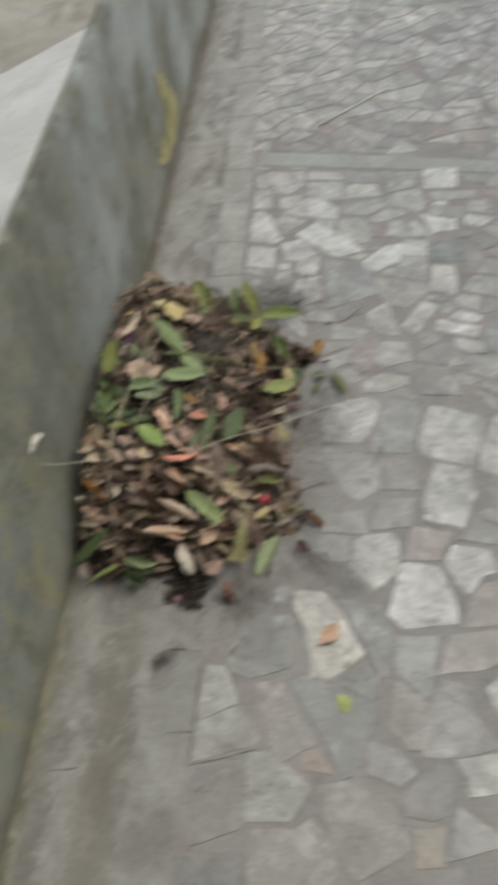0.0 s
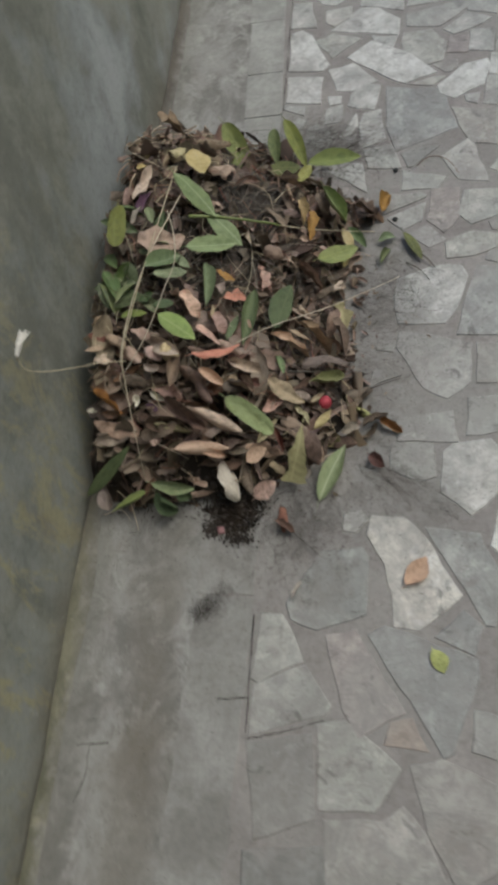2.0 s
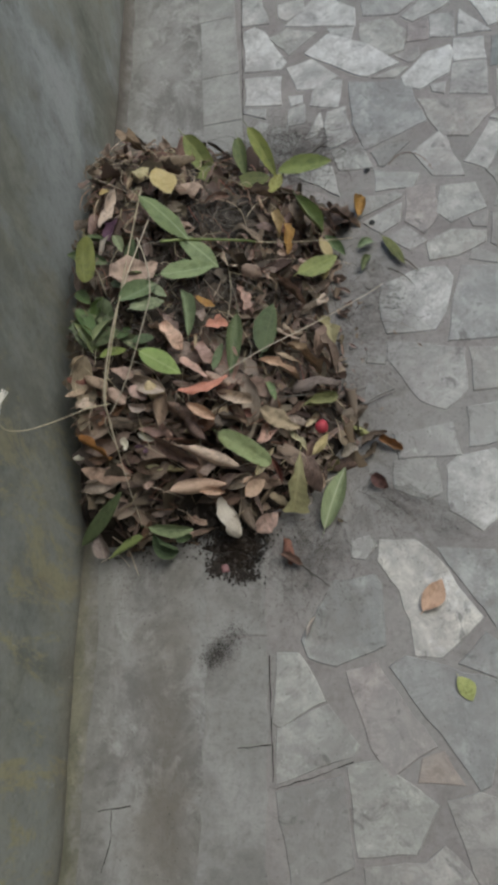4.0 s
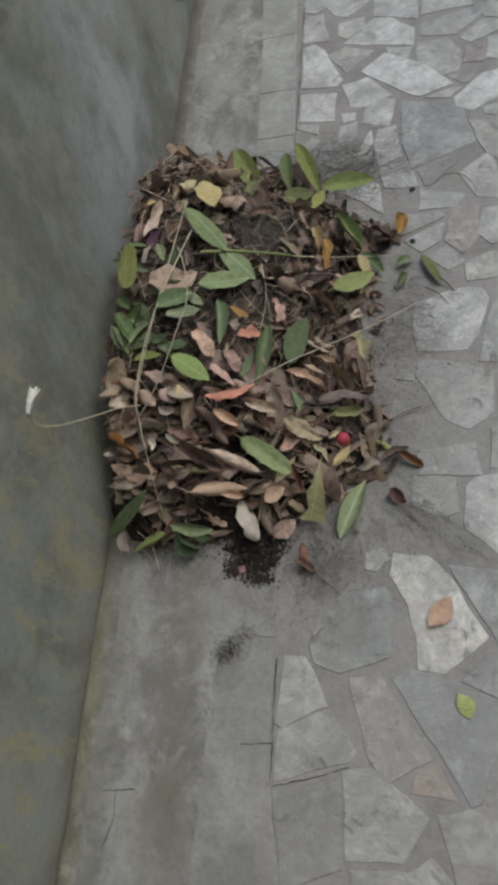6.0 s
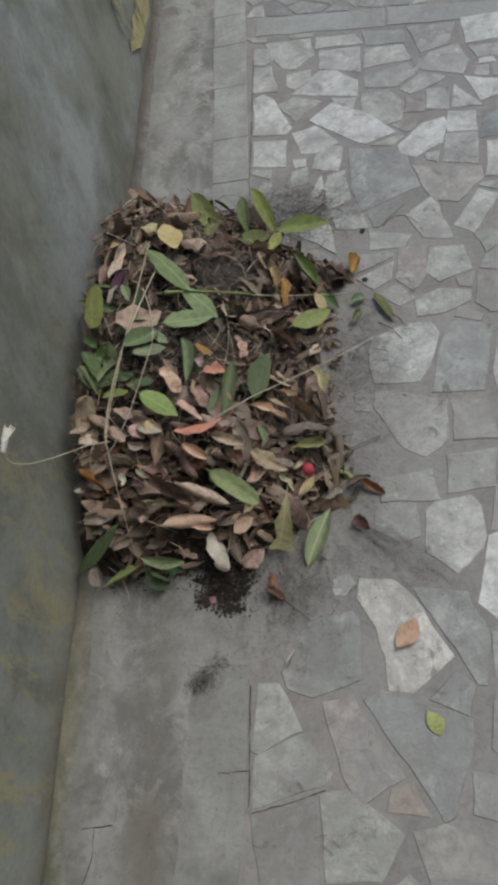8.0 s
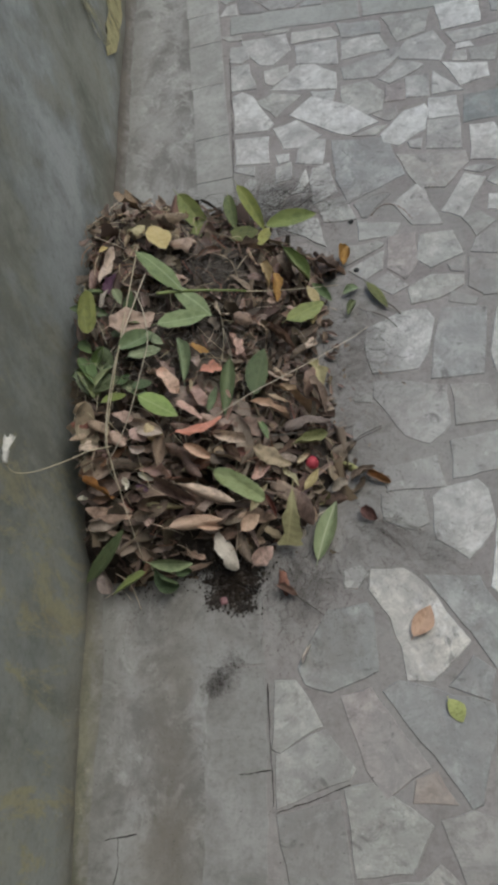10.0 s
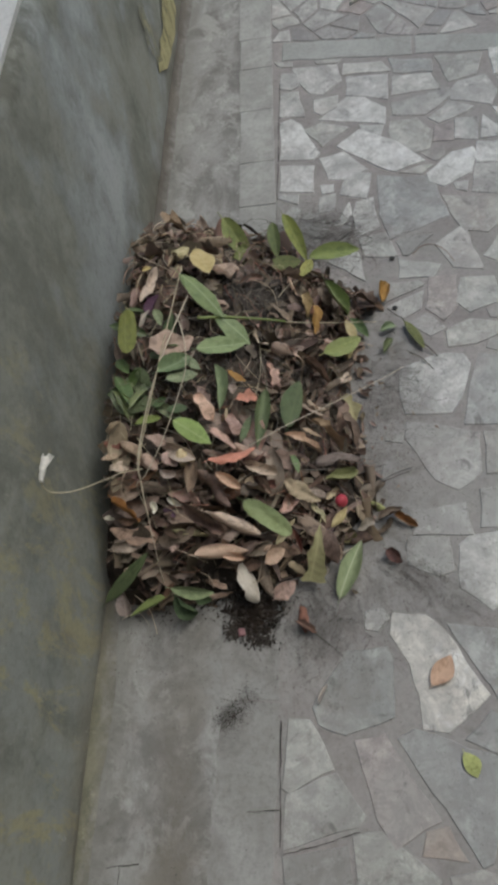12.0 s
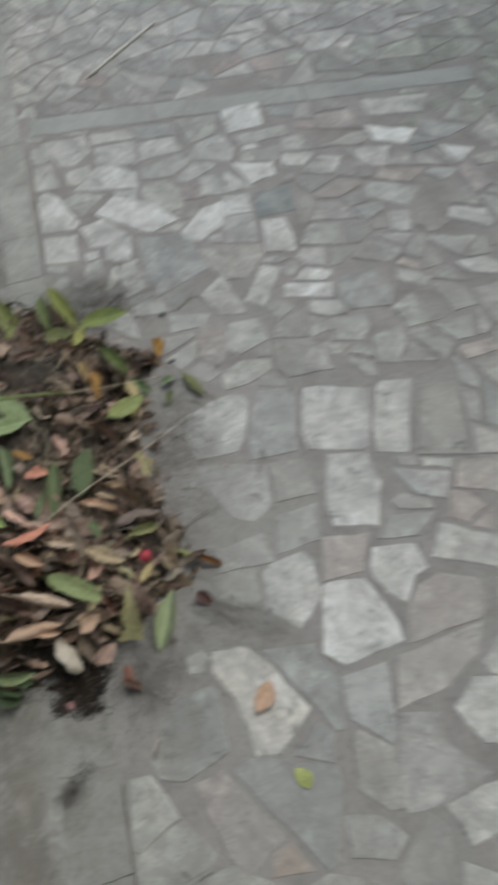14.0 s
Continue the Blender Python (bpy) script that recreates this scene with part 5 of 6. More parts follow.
def edges(poly):
    """Each edge of a counterclockwise outline: a point on it and its outward normal."""
    for a, b in zip(poly, poly[1:] + poly[:1]):
        d = math.hypot(b[0] - a[0], b[1] - a[1])
        if d > 1e-6:
            yield a, ((b[1] - a[1]) / d, (a[0] - b[0]) / d)


def clear(p, q, gap):
    """Whether two outlines lie apart."""
    for one, two in ((p, q), (q, p)):
        for a, n in edges(one):
            if min((b[0] - a[0]) * n[0] + (b[1] - a[1]) * n[1] for b in two) > gap * -0.2:
                return True
    return False


def chipped(poly, rough, every):
    """The outline with short uneven facets along its edges."""
    out = []
    for a, b in zip(poly, poly[1:] + poly[:1]):
        d = math.hypot(b[0] - a[0], b[1] - a[1])
        n = max(1, round(d / every))
        nx, ny = (b[1] - a[1]) / max(d, 1e-6), (a[0] - b[0]) / max(d, 1e-6)
        for k in range(n):
            t = (k + (rng.uniform(-0.25, 0.25) if k else 0)) / n
            r = rng.uniform(-1, 0.6) * rough if k else -0.5 * rough
            out.append((a[0] + t * (b[0] - a[0]) + nx * r, a[1] + t * (b[1] - a[1]) + ny * r))
    return out


def stone_mesh(poly, top, rough=0.0035, every=0.035, edge=0.0035):
    ring = chipped(poly, rough, every)
    cx, cy = sum(p[0] for p in ring) / len(ring), sum(p[1] for p in ring) / len(ring)
    gx, gy = rng.uniform(-0.004, 0.004), rng.uniform(-0.004, 0.004)
    verts = [(x, y, -0.0035) for x, y in ring]
    for x, y in ring:
        d = math.hypot(x - cx, y - cy)
        s = max(0.5, 1 - edge / max(d, 1e-3))
        verts.append((cx + (x - cx) * s, cy + (y - cy) * s, top + gx * (x - cx) + gy * (y - cy)))
    n = len(ring)
    faces = [(i, (i + 1) % n, n + (i + 1) % n, n + i) for i in range(n)] + [tuple(range(n, 2 * n))]
    return verts, faces


rng = random.Random(5)
pavement = tagged(new("pavement"), "broken marble paving set in grey cement", "paving", kind="structure")
TAKEN = []


def slab(tone, *corners):
    """A paving stone by its corners on plan; those farther from the heap are paler, imitating brighter light there."""
    poly = list(corners)
    if area(poly) < 0:
        poly.reverse()
    if min(p[1] for p in poly) > 0.7:
        tone = {"g": "h", "d": "g", "w": "V"}.get(tone, tone)
    grown = poly
    for a, n in list(edges(poly)):
        k = poly.index(a)
        grown = grown[:]
        for v in (k, (k + 1) % len(poly)):
            grown[v] = (grown[v][0] + 0.0042 * n[0], grown[v][1] + 0.0042 * n[1])
    TAKEN.append(poly)
    verts, faces = stone_mesh(grown, rng.uniform(0.0, 0.0007))
    ob = linked("stone", verts, faces, STONE[tone] if tone in STONE else BAND_CEMENT, pavement)
    return ob


slab("g", (0.326, 1.310), (0.368, 1.301), (0.376, 1.244), (0.357, 1.231), (0.324, 1.244))
slab("g", (0.355, 1.325), (0.485, 1.313), (0.497, 1.240), (0.446, 1.191), (0.414, 1.203), (0.383, 1.254))
slab("g", (0.506, 1.310), (0.614, 1.293), (0.639, 1.250), (0.503, 1.262))
slab("g", (0.511, 1.253), (0.625, 1.236), (0.623, 1.133), (0.512, 1.174))
slab("g", (0.640, 1.223), (0.741, 1.213), (0.764, 1.145), (0.633, 1.144))
slab("b", (0.631, 1.304), (0.747, 1.271), (0.749, 1.222), (0.645, 1.239))
slab("d", (0.756, 1.284), (0.887, 1.274), (0.859, 1.184), (0.789, 1.166), (0.775, 1.242))
slab("w", (0.903, 1.281), (1.015, 1.276), (1.006, 1.173), (0.907, 1.172))
slab("d", (0.911, 1.157), (1.067, 1.147), (1.062, 1.108), (0.930, 1.110))
slab("w", (0.933, 1.102), (0.965, 1.102), (0.976, 1.081), (0.930, 1.083))
slab("g", (0.811, 1.159), (0.881, 1.177), (0.903, 1.105), (0.886, 1.055), (0.788, 1.094), (0.784, 1.122))
slab("d", (0.630, 1.111), (0.786, 1.140), (0.799, 1.122), (0.715, 1.050), (0.634, 1.067))
slab("g", (0.783, 1.091), (0.842, 1.056), (0.818, 1.040), (0.748, 1.011), (0.724, 1.032))
slab("w", (0.884, 1.045), (0.992, 1.006), (0.991, 0.957), (0.919, 0.944))
slab("g", (0.925, 1.076), (0.950, 1.072), (0.949, 1.030), (0.913, 1.042))
slab("d", (0.324, 1.225), (0.373, 1.221), (0.394, 1.110), (0.326, 1.119))
slab("g", (0.420, 1.170), (0.485, 1.178), (0.483, 1.132), (0.442, 1.106), (0.423, 1.123))
slab("w", (0.433, 1.086), (0.508, 1.161), (0.556, 1.155), (0.611, 1.099), (0.611, 1.036))
slab("d", (0.392, 1.054), (0.440, 1.073), (0.516, 1.041), (0.443, 0.978))
slab("g", (0.540, 1.047), (0.605, 1.032), (0.596, 0.986), (0.553, 1.010))
slab("d", (0.624, 1.039), (0.692, 1.040), (0.726, 0.986), (0.716, 0.920), (0.671, 0.908), (0.619, 0.954))
slab("p", (0.736, 1.005), (0.781, 1.001), (0.779, 0.938), (0.729, 0.943))
slab("g", (0.789, 1.020), (0.844, 1.014), (0.839, 0.931), (0.785, 0.943))
slab("w", (0.859, 1.020), (0.923, 0.926), (0.849, 0.932))
slab("w", (0.329, 1.095), (0.353, 1.104), (0.377, 1.081), (0.431, 0.956), (0.418, 0.938), (0.330, 0.948))
slab("w", (0.481, 0.973), (0.539, 1.025), (0.632, 0.961), (0.704, 0.878), (0.629, 0.854), (0.608, 0.864))
slab("w", (0.328, 0.925), (0.417, 0.911), (0.417, 0.815), (0.330, 0.832))
slab("g", (0.433, 0.934), (0.495, 0.948), (0.559, 0.874), (0.496, 0.848), (0.459, 0.854))
slab("g", (0.496, 0.834), (0.513, 0.866), (0.564, 0.858), (0.550, 0.771), (0.486, 0.793))
slab("w", (0.433, 0.835), (0.466, 0.832), (0.466, 0.808), (0.442, 0.803))
slab("d", (0.434, 0.791), (0.471, 0.803), (0.468, 0.743), (0.431, 0.737))
slab("w", (0.465, 0.687), (0.506, 0.767), (0.509, 0.723), (0.486, 0.691))
slab("w", (0.517, 0.721), (0.527, 0.761), (0.564, 0.771), (0.577, 0.669), (0.519, 0.641))
slab("g", (0.525, 0.637), (0.589, 0.647), (0.616, 0.569), (0.542, 0.578))
slab("b", (0.580, 0.846), (0.715, 0.814), (0.724, 0.744), (0.744, 0.682), (0.603, 0.622), (0.583, 0.705))
slab("w", (0.705, 0.827), (0.770, 0.893), (0.822, 0.905), (0.826, 0.883), (0.810, 0.818), (0.742, 0.781), (0.710, 0.802))
slab("w", (0.835, 0.922), (0.900, 0.912), (0.899, 0.842), (0.828, 0.848))
slab("d", (0.820, 0.843), (0.895, 0.835), (0.886, 0.729), (0.807, 0.750))
slab("g", (0.764, 0.787), (0.799, 0.789), (0.794, 0.754), (0.771, 0.766))
slab("s", (0.920, 0.906), (1.026, 0.905), (1.009, 0.810), (0.905, 0.811))
slab("w", (0.917, 0.797), (0.969, 0.792), (0.978, 0.729), (0.974, 0.665), (0.902, 0.684))
slab("d", (0.730, 0.750), (0.890, 0.717), (0.891, 0.681), (0.829, 0.616), (0.777, 0.627), (0.762, 0.660))
slab("w", (0.706, 0.592), (0.774, 0.649), (0.806, 0.505), (0.743, 0.519))
slab("w", (0.811, 0.541), (0.879, 0.644), (0.921, 0.623), (0.852, 0.514))
slab("g", (0.615, 0.561), (0.712, 0.530), (0.695, 0.499), (0.616, 0.500))
slab("p", (0.682, 0.496), (0.740, 0.494), (0.735, 0.408), (0.705, 0.367), (0.671, 0.405))
slab("g", (0.752, 0.483), (0.803, 0.480), (0.822, 0.463), (0.836, 0.411), (0.764, 0.386), (0.739, 0.415))
slab("g", (0.851, 0.508), (0.891, 0.519), (0.921, 0.487), (0.874, 0.451))
slab("d", (0.872, 0.443), (0.946, 0.476), (0.933, 0.389), (0.854, 0.409))
slab("d", (0.846, 0.393), (0.931, 0.379), (0.916, 0.294), (0.865, 0.289), (0.836, 0.317))
slab("g", (0.707, 0.335), (0.761, 0.363), (0.827, 0.350), (0.823, 0.327), (0.764, 0.301), (0.709, 0.296))
slab("g", (0.796, 0.310), (0.846, 0.283), (0.840, 0.269), (0.787, 0.286))
slab("w", (0.606, 0.247), (0.681, 0.276), (0.736, 0.273), (0.746, 0.249), (0.722, 0.169), (0.699, 0.131), (0.607, 0.135), (0.601, 0.175))
slab("b", (0.769, 0.271), (0.857, 0.257), (0.826, 0.096), (0.723, 0.099), (0.746, 0.193))
slab("g", (0.606, 0.113), (0.672, 0.098), (0.748, 0.079), (0.741, -0.009), (0.699, -0.045), (0.657, -0.022), (0.604, 0.077))
slab("d", (0.757, 0.078), (0.828, 0.067), (0.839, -0.016), (0.756, -0.015))
slab("w", (0.565, 0.097), (0.593, 0.079), (0.597, 0.065), (0.562, 0.073))
slab("g", (0.557, 0.018), (0.577, 0.039), (0.609, 0.010), (0.548, -0.020))
slab("g", (0.598, -0.090), (0.706, -0.075), (0.716, -0.140), (0.604, -0.137))
slab("b", (0.737, -0.050), (0.832, -0.037), (0.821, -0.118), (0.731, -0.128))
slab("w", (0.689, -0.163), (0.707, -0.148), (0.772, -0.138), (0.785, -0.157), (0.788, -0.218), (0.780, -0.239), (0.733, -0.287), (0.684, -0.246))
slab("g", (0.592, -0.143), (0.666, -0.144), (0.671, -0.211), (0.645, -0.219), (0.592, -0.196))
slab("W", (0.554, -0.291), (0.612, -0.297), (0.640, -0.323), (0.710, -0.435), (0.637, -0.495), (0.598, -0.493), (0.597, -0.437), (0.582, -0.380), (0.551, -0.325))
slab("b", (0.650, -0.313), (0.742, -0.324), (0.773, -0.408), (0.760, -0.485), (0.751, -0.484))
slab("b", (0.663, -0.509), (0.710, -0.462), (0.740, -0.487), (0.727, -0.534))
slab("b", (0.408, -0.459), (0.468, -0.361), (0.538, -0.353), (0.546, -0.369), (0.546, -0.471), (0.462, -0.500), (0.417, -0.484))
slab("g", (0.506, -0.289), (0.534, -0.283), (0.546, -0.298), (0.525, -0.321), (0.504, -0.319))
slab("g", (0.363, -0.478), (0.396, -0.480), (0.424, -0.528), (0.440, -0.557), (0.364, -0.595), (0.354, -0.590))
slab("g", (0.359, -0.601), (0.444, -0.566), (0.489, -0.627), (0.480, -0.640), (0.355, -0.683))
slab("p", (0.479, -0.512), (0.528, -0.501), (0.612, -0.632), (0.540, -0.676), (0.514, -0.633), (0.500, -0.578))
slab("b", (0.552, -0.509), (0.578, -0.496), (0.729, -0.542), (0.728, -0.572), (0.684, -0.688), (0.673, -0.696))
slab("r", (0.590, -0.652), (0.622, -0.640), (0.651, -0.688), (0.580, -0.684))
slab("g", (0.470, -0.660), (0.515, -0.654), (0.604, -0.716), (0.567, -0.773), (0.564, -0.780), (0.479, -0.786))
slab("d", (0.620, -0.712), (0.668, -0.702), (0.745, -0.731), (0.781, -0.768), (0.802, -0.810), (0.741, -0.846), (0.698, -0.873), (0.685, -0.866), (0.649, -0.808))
slab("g", (0.720, -0.623), (0.775, -0.637), (0.814, -0.675), (0.784, -0.700), (0.718, -0.684))
slab("d", (0.781, -0.722), (0.862, -0.652), (0.883, -0.678), (0.867, -0.747), (0.844, -0.757), (0.791, -0.753))
slab("d", (0.759, -0.586), (0.773, -0.509), (0.784, -0.494), (0.836, -0.538), (0.823, -0.631), (0.802, -0.630))
slab("b", (0.780, -0.399), (0.868, -0.390), (0.851, -0.512), (0.837, -0.528), (0.779, -0.471))
slab("r", (0.803, -0.779), (0.866, -0.767), (0.858, -0.834), (0.812, -0.842))
slab("d", (0.354, -0.694), (0.460, -0.673), (0.470, -0.797), (0.375, -0.837))
slab("k", (0.359, -0.855), (0.483, -0.837), (0.492, -0.897), (0.364, -0.912))
slab("d", (0.485, -0.801), (0.579, -0.797), (0.608, -0.772), (0.642, -0.812), (0.668, -0.864), (0.619, -0.894), (0.574, -0.935), (0.491, -0.940))
slab("w", (0.882, 0.247), (0.915, 0.241), (1.016, 0.204), (1.007, 0.155), (0.977, 0.066), (0.964, 0.059), (0.855, 0.091), (0.852, 0.142))
slab("w", (1.052, 0.214), (1.122, 0.203), (1.055, 0.024), (0.996, 0.042), (1.013, 0.123))
slab("d", (1.133, 0.175), (1.211, 0.166), (1.181, -0.017), (1.075, 0.011))
slab("w", (0.887, 0.066), (0.966, 0.045), (0.975, -0.026), (0.942, -0.122), (0.858, -0.098), (0.855, -0.046))
slab("b", (1.001, -0.001), (1.120, -0.044), (1.094, -0.099), (1.041, -0.070))
slab("p", (1.145, -0.023), (1.236, -0.043), (1.205, -0.118), (1.124, -0.081))
slab("w", (1.059, -0.150), (1.168, -0.210), (1.144, -0.270), (1.026, -0.215))
slab("w", (0.916, -0.168), (0.997, -0.181), (1.006, -0.231), (0.976, -0.241), (0.945, -0.293), (0.917, -0.258), (0.900, -0.220))
slab("V", (0.798, -0.221), (0.811, -0.217), (0.877, -0.226), (0.893, -0.262), (0.913, -0.326), (0.915, -0.358), (0.797, -0.374), (0.765, -0.345))
slab("p", (0.822, -0.119), (0.916, -0.132), (0.881, -0.206), (0.802, -0.209))
slab("p", (0.978, -0.268), (1.024, -0.253), (1.090, -0.282), (1.091, -0.326), (1.069, -0.352), (0.925, -0.370), (0.942, -0.320))
slab("p", (0.896, -0.389), (1.069, -0.361), (1.038, -0.413), (0.968, -0.457), (0.866, -0.477))
slab("w", (1.046, -0.437), (1.097, -0.387), (1.068, -0.464), (1.053, -0.454))
slab("w", (0.967, -0.500), (1.015, -0.458), (1.065, -0.466), (1.022, -0.572), (0.998, -0.566))
slab("d", (0.868, -0.487), (0.930, -0.499), (0.927, -0.552), (0.986, -0.614), (0.903, -0.637), (0.829, -0.642), (0.826, -0.611))
slab("g", (0.891, -0.647), (0.966, -0.634), (0.999, -0.629), (0.970, -0.700), (0.917, -0.712))
slab("g", (0.964, -0.113), (1.066, -0.123), (1.016, -0.162), (0.933, -0.151))
slab("w", (0.920, 0.565), (1.030, 0.531), (1.022, 0.488), (0.912, 0.524))
slab("b", (1.063, 0.548), (1.146, 0.537), (1.172, 0.473), (1.149, 0.423), (1.059, 0.436), (1.039, 0.485))
slab("g", (0.997, 0.422), (1.075, 0.415), (1.076, 0.378), (1.052, 0.340), (0.993, 0.360))
slab("d", (0.860, 0.388), (0.947, 0.366), (0.964, 0.281), (0.861, 0.287))
slab("g", (1.079, 0.342), (1.143, 0.354), (1.143, 0.304), (1.110, 0.254), (1.069, 0.267))
slab("g", (0.760, 0.483), (0.822, 0.480), (0.835, 0.426), (0.765, 0.408))
slab("g", (1.151, 0.410), (1.204, 0.441), (1.247, 0.345), (1.171, 0.344))
slab("g", (1.238, 0.719), (1.287, 0.710), (1.272, 0.638), (1.231, 0.652))
slab("w", (1.343, 0.503), (1.410, 0.495), (1.441, 0.464), (1.428, 0.439), (1.370, 0.459))
slab("g", (1.198, 0.530), (1.268, 0.477), (1.246, 0.455), (1.193, 0.492))
slab("g", (1.205, 0.994), (1.319, 0.961), (1.287, 0.888), (1.237, 0.914))
slab("w", (1.451, 0.922), (1.533, 0.877), (1.486, 0.835), (1.465, 0.873))
slab("b", (1.442, 1.036), (1.558, 0.964), (1.487, 0.941), (1.422, 0.979))
slab("g", (1.121, 0.990), (1.182, 0.967), (1.148, 0.907), (1.117, 0.918))
slab("w", (1.282, 1.067), (1.411, 1.003), (1.371, 0.958), (1.294, 1.000))
slab("g", (1.307, 1.174), (1.492, 1.138), (1.449, 1.064), (1.311, 1.107))
slab("d", (1.215, 0.853), (1.349, 0.780), (1.298, 0.723), (1.210, 0.788))
slab("c", (0.33, 1.37), (0.70, 1.31), (0.70, 1.385), (0.33, 1.45))
slab("c", (0.71, 1.31), (1.15, 1.235), (1.15, 1.30), (0.71, 1.385))
slab("c", (1.16, 1.233), (1.65, 1.15), (1.65, 1.21), (1.16, 1.298))

def crack(*points):
    """A dark open crack in the cement, a few millimetres wide."""
    verts, faces = [], []
    for a, b in zip(points, points[1:]):
        n = 6
        d = math.hypot(b[0] - a[0], b[1] - a[1])
        nx, ny = -(b[1] - a[1]) / d, (b[0] - a[0]) / d
        for k in range(n + 1):
            t = k / n
            w = 0.0011 * (0.25 + rng.random()) * (1 - 0.5 * t)
            o = rng.uniform(-0.0015, 0.0015) if 0 < k < n else 0
            for s in (-w, w):
                verts.append((a[0] + t * (b[0] - a[0]) + nx * (o + s), a[1] + t * (b[1] - a[1]) + ny * (o + s), 0.0022))
        m = len(verts) - 2 * (n + 1)
        faces += [(m + 2 * k, m + 2 * k + 1, m + 2 * k + 3, m + 2 * k + 2) for k in range(n)]
    return tagged(linked("crack", verts, faces, SOIL, pavement), "dark open crack")


crack((0.350, -0.623), (0.291, -0.627))
crack((0.481, -0.652), (0.419, -0.672), (0.354, -0.689))
crack((0.109, -0.711), (0.051, -0.719))
crack((0.074, -0.715), (0.076, -0.762), (0.063, -0.808))
crack((0.3205, 0.70), (0.3215, 0.86), (0.3225, 1.0))
crack((0.3235, 1.26), (0.3225, 1.12), (0.3220, 0.99))
crack((0.225, 0.715), (0.255, 0.742), (0.290, 0.739), (0.316, 0.712))
crack((0.349, -0.480), (0.349, -0.580), (0.349, -0.679))

# slabs of the cement strip along the gutter
strip = tagged(new("cement_strip"), "row of worn cement slabs between gutter and paving", "paving", kind="structure")
y = -1.5
while y < 3.4:
    long = rng.uniform(0.11, 0.27)
    if -0.98 < y < 0.5:
        long = min(rng.uniform(0.45, 0.7), 0.56 - y)
    y2 = y + long
    inner, outer = rng.uniform(0.092, 0.099) if y > 0.5 else 0.116, 0.005 if y < 0.5 else -0.002
    poly = [(strip_edge(y) - inner, y), (strip_edge(y) - outer, y), (strip_edge(y2) - outer, y2 - 0.0005), (strip_edge(y2) - inner, y2 - 0.0005)]
    verts, faces = stone_mesh(poly, rng.uniform(-0.0008, 0.0001), 0.0012 if y > 0.5 else 0.005, 0.03, 0.001)
    linked("cement_slab", verts, faces, PALE_SLAB if y > 0.5 else SLAB_CEMENT, strip)
    y = y2


def scatter(x0, x1, y0, y1, gap):
    """Evenly spread sites."""
    sites, cells = [], {}
    for _ in range(26000):
        x, y = rng.uniform(x0, x1), rng.uniform(y0, y1)
        g = gap * (0.42 + 0.9 * rng.random())
        i, j = int(x / gap), int(y / gap)
        if all((x - a) ** 2 + (y - b) ** 2 > g * g for p in range(i - 2, i + 3) for q in range(j - 2, j + 3) for a, b in cells.get((p, q), ())):
            cells.setdefault((i, j), []).append((x, y))
            sites.append((x, y))
    return sites


# stretches by the heap where dust hides the joints
TAKEN.append([(0.34, -0.24), (0.63, -0.13), (0.62, 0.34), (0.34, 0.40)])
TAKEN.append([(0.52, -0.29), (0.50, -0.50), (0.60, -0.50), (0.60, -0.42)])
TAKEN.append([(0.33, -0.47), (0.44, -0.44), (0.50, -0.22), (0.33, -0.22)])


def broken(poly, size):
    """The outline broken by straight cuts into angular pieces of about the given area."""
    if area(poly) < size * rng.uniform(0.7, 1.9):
        return [poly]
    cx, cy = sum(p[0] for p in poly) / len(poly), sum(p[1] for p in poly) / len(poly)
    a, b = max(zip(poly, poly[1:] + poly[:1]), key=lambda e: math.hypot(e[1][0] - e[0][0], e[1][1] - e[0][1]))
    q = math.atan2(b[1] - a[1], b[0] - a[0]) + rng.gauss(0, 0.45)
    s = rng.uniform(-0.022, 0.022)
    nx, ny = math.cos(q), math.sin(q)
    out = []
    for side in (1, -1):
        piece = cut(poly, cx + s * nx, cy + s * ny, side * nx, side * ny)
        if len(piece) > 2:
            out += broken(piece, size)
    return out


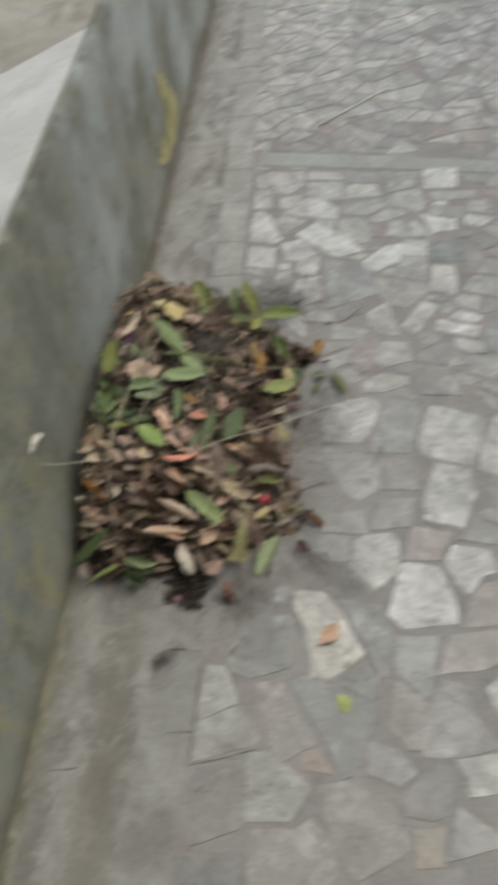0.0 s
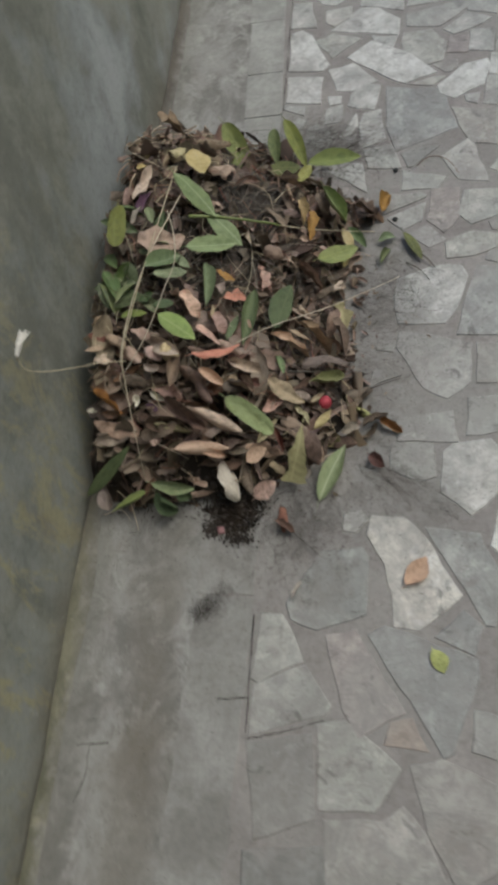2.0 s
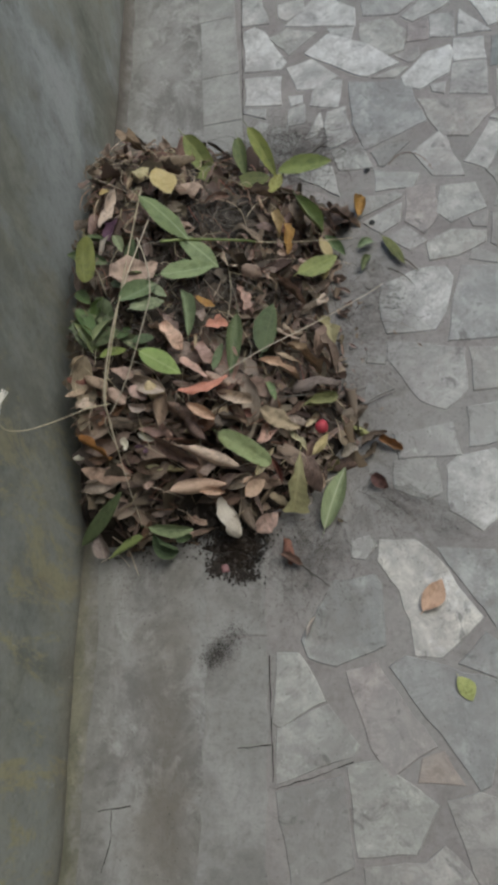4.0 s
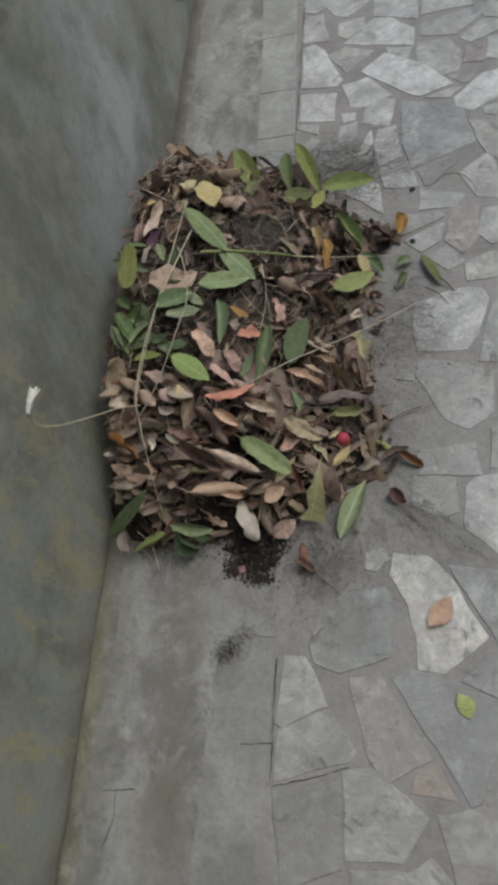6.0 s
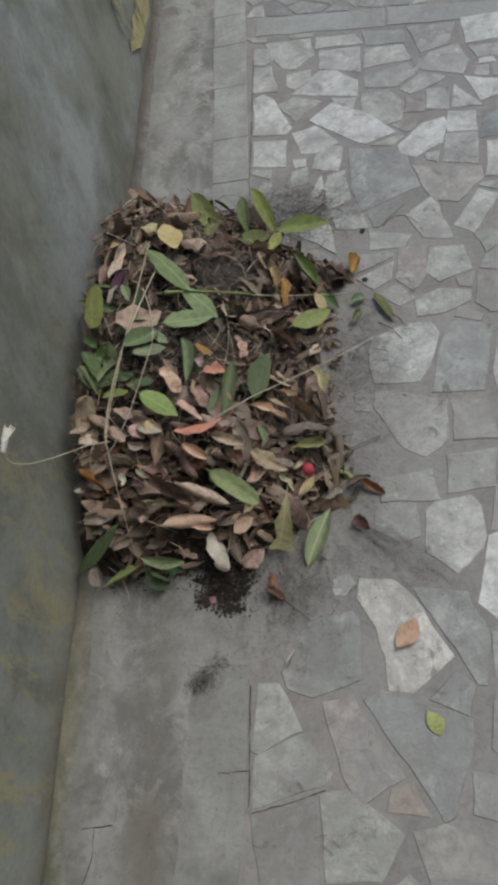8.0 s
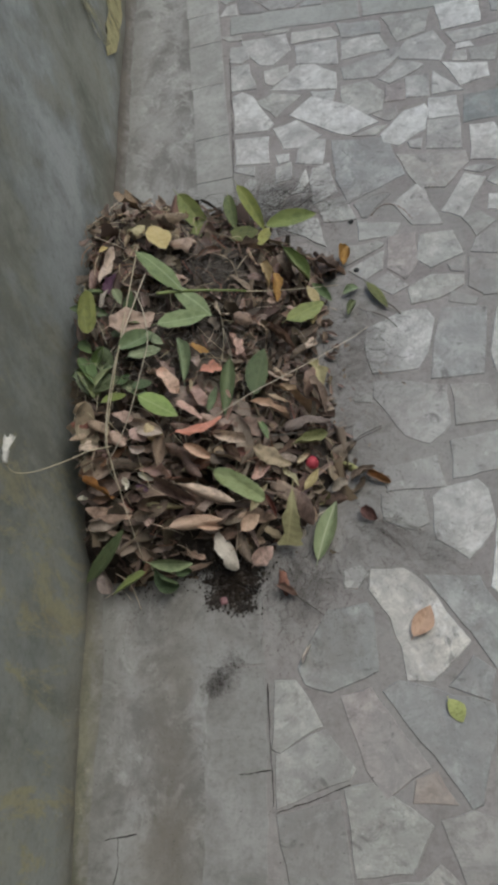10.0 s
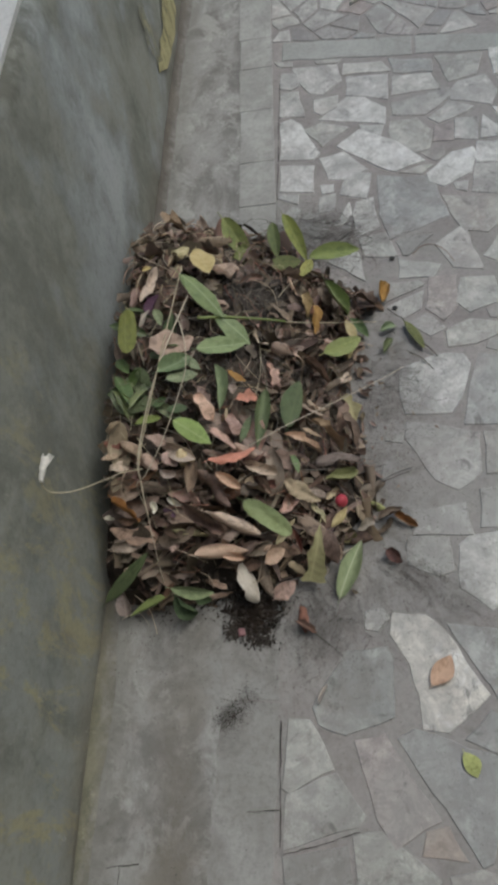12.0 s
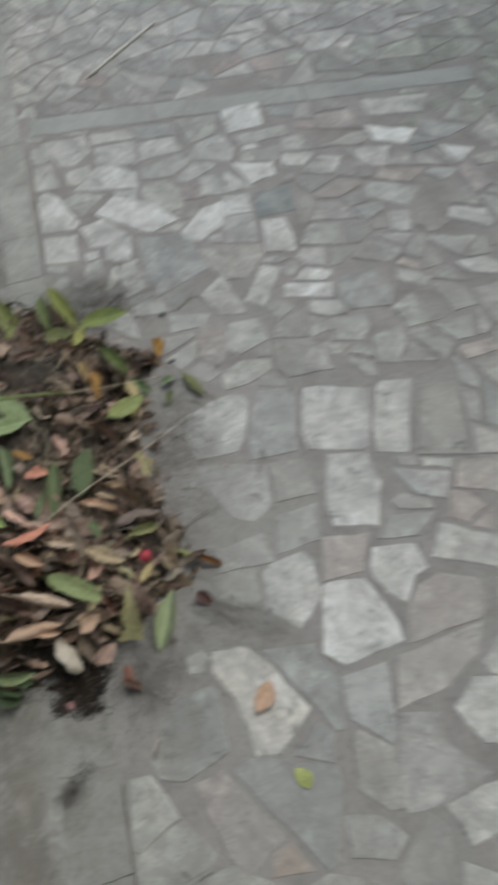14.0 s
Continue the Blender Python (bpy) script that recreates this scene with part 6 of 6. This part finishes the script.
def fill_paving():
    """Broken stones of all sizes between and beyond the placed ones."""
    sites = scatter(0.2, 2.9, -1.6, 3.6, 0.27)
    boxes = [(min(p[0] for p in q), max(p[0] for p in q), min(p[1] for p in q), max(p[1] for p in q), q) for q in TAKEN]
    pieces = []
    for x, y in sites:
        poly = [(x - 0.4, y - 0.4), (x + 0.4, y - 0.4), (x + 0.4, y + 0.4), (x - 0.4, y + 0.4)]
        for a, b in sites:
            d2 = (a - x) ** 2 + (b - y) ** 2
            if 0 < d2 < 0.7:
                d = math.sqrt(d2)
                poly = cut(poly, (x + a) / 2, (y + b) / 2, (x - a) / d, (y - b) / d)
        pieces += broken(poly, 0.0075)
    found = []
    for poly in pieces:
        x, y = sum(p[0] for p in poly) / len(poly), sum(p[1] for p in poly) / len(poly)
        line = strip_edge(y)
        poly = cut(poly, line, y, 1, 0)
        for bx0, bx1, by0, by1, q in boxes:
            if len(poly) < 3:
                break
            if bx0 > x + 0.25 or bx1 < x - 0.25 or by0 > y + 0.25 or by1 < y - 0.25 or clear(poly, q, 0.004):
                continue
            poly = max((cut(poly, a[0] + 0.004 * n[0], a[1] + 0.004 * n[1], n[0], n[1]) for a, n in edges(q)), key=lambda c: area(c) if len(c) > 2 else 0)
        joint = rng.uniform(0.002, 0.0055) * (0.4 if y > 1.3 else 0.6 if y > 0.9 else 1.0)
        for a, n in list(edges(poly)) if len(poly) > 2 else ():
            poly = cut(poly, a[0] - joint * n[0], a[1] - joint * n[1], -n[0], -n[1]) if len(poly) > 2 else poly
        round_ = sum(math.hypot(a[0] - b[0], a[1] - b[1]) for a, b in zip(poly, poly[1:] + poly[:1])) if len(poly) > 2 else 1
        least = 0.0045 if 0.33 < x < 0.98 and -0.9 < y < 0.25 else 0.0014
        if len(poly) > 2 and area(poly) > least and area(poly) > 0.042 * round_**2:
            found.append((math.hypot(x - 0.75, 0.6 * (y - 0.3)), poly))
    found.sort(key=lambda f: f[0])
    near, far = found[:170], found[170:]
    for _, poly in near:
        verts, faces = stone_mesh(poly, rng.uniform(0.0, 0.0007))
        cx = poly[0][0]
        tone = rng.choices("wgdbprs", (5, 40, 32, 13, 10, 0, 0) if cx < 1.15 else (4, 16, 40, 16, 14, 1, 6))[0]
        linked("stone", verts, faces, STONE[tone], pavement)
    for material, mossy, label in ((FAR_STONE, False, "further broken marble stones"), (FAR_DULL, True, "dull mossy stones of the damp corner")):
        verts, faces = [], []
        for _, poly in far:
            x, y = poly[0]
            if mossy != (x > 1.05 + 0.3 * noise.noise((x * 4, y * 4, 0.0)) and 0.86 < y < 1.45):
                continue
            v, f = stone_mesh(poly, rng.uniform(0.0, 0.0007))
            b = len(verts)
            verts += v
            faces += [tuple(b + i for i in q) for q in f]
        tagged(linked("stone_field", verts, faces, material, pavement, label), kind="stuff")


fill_paving()
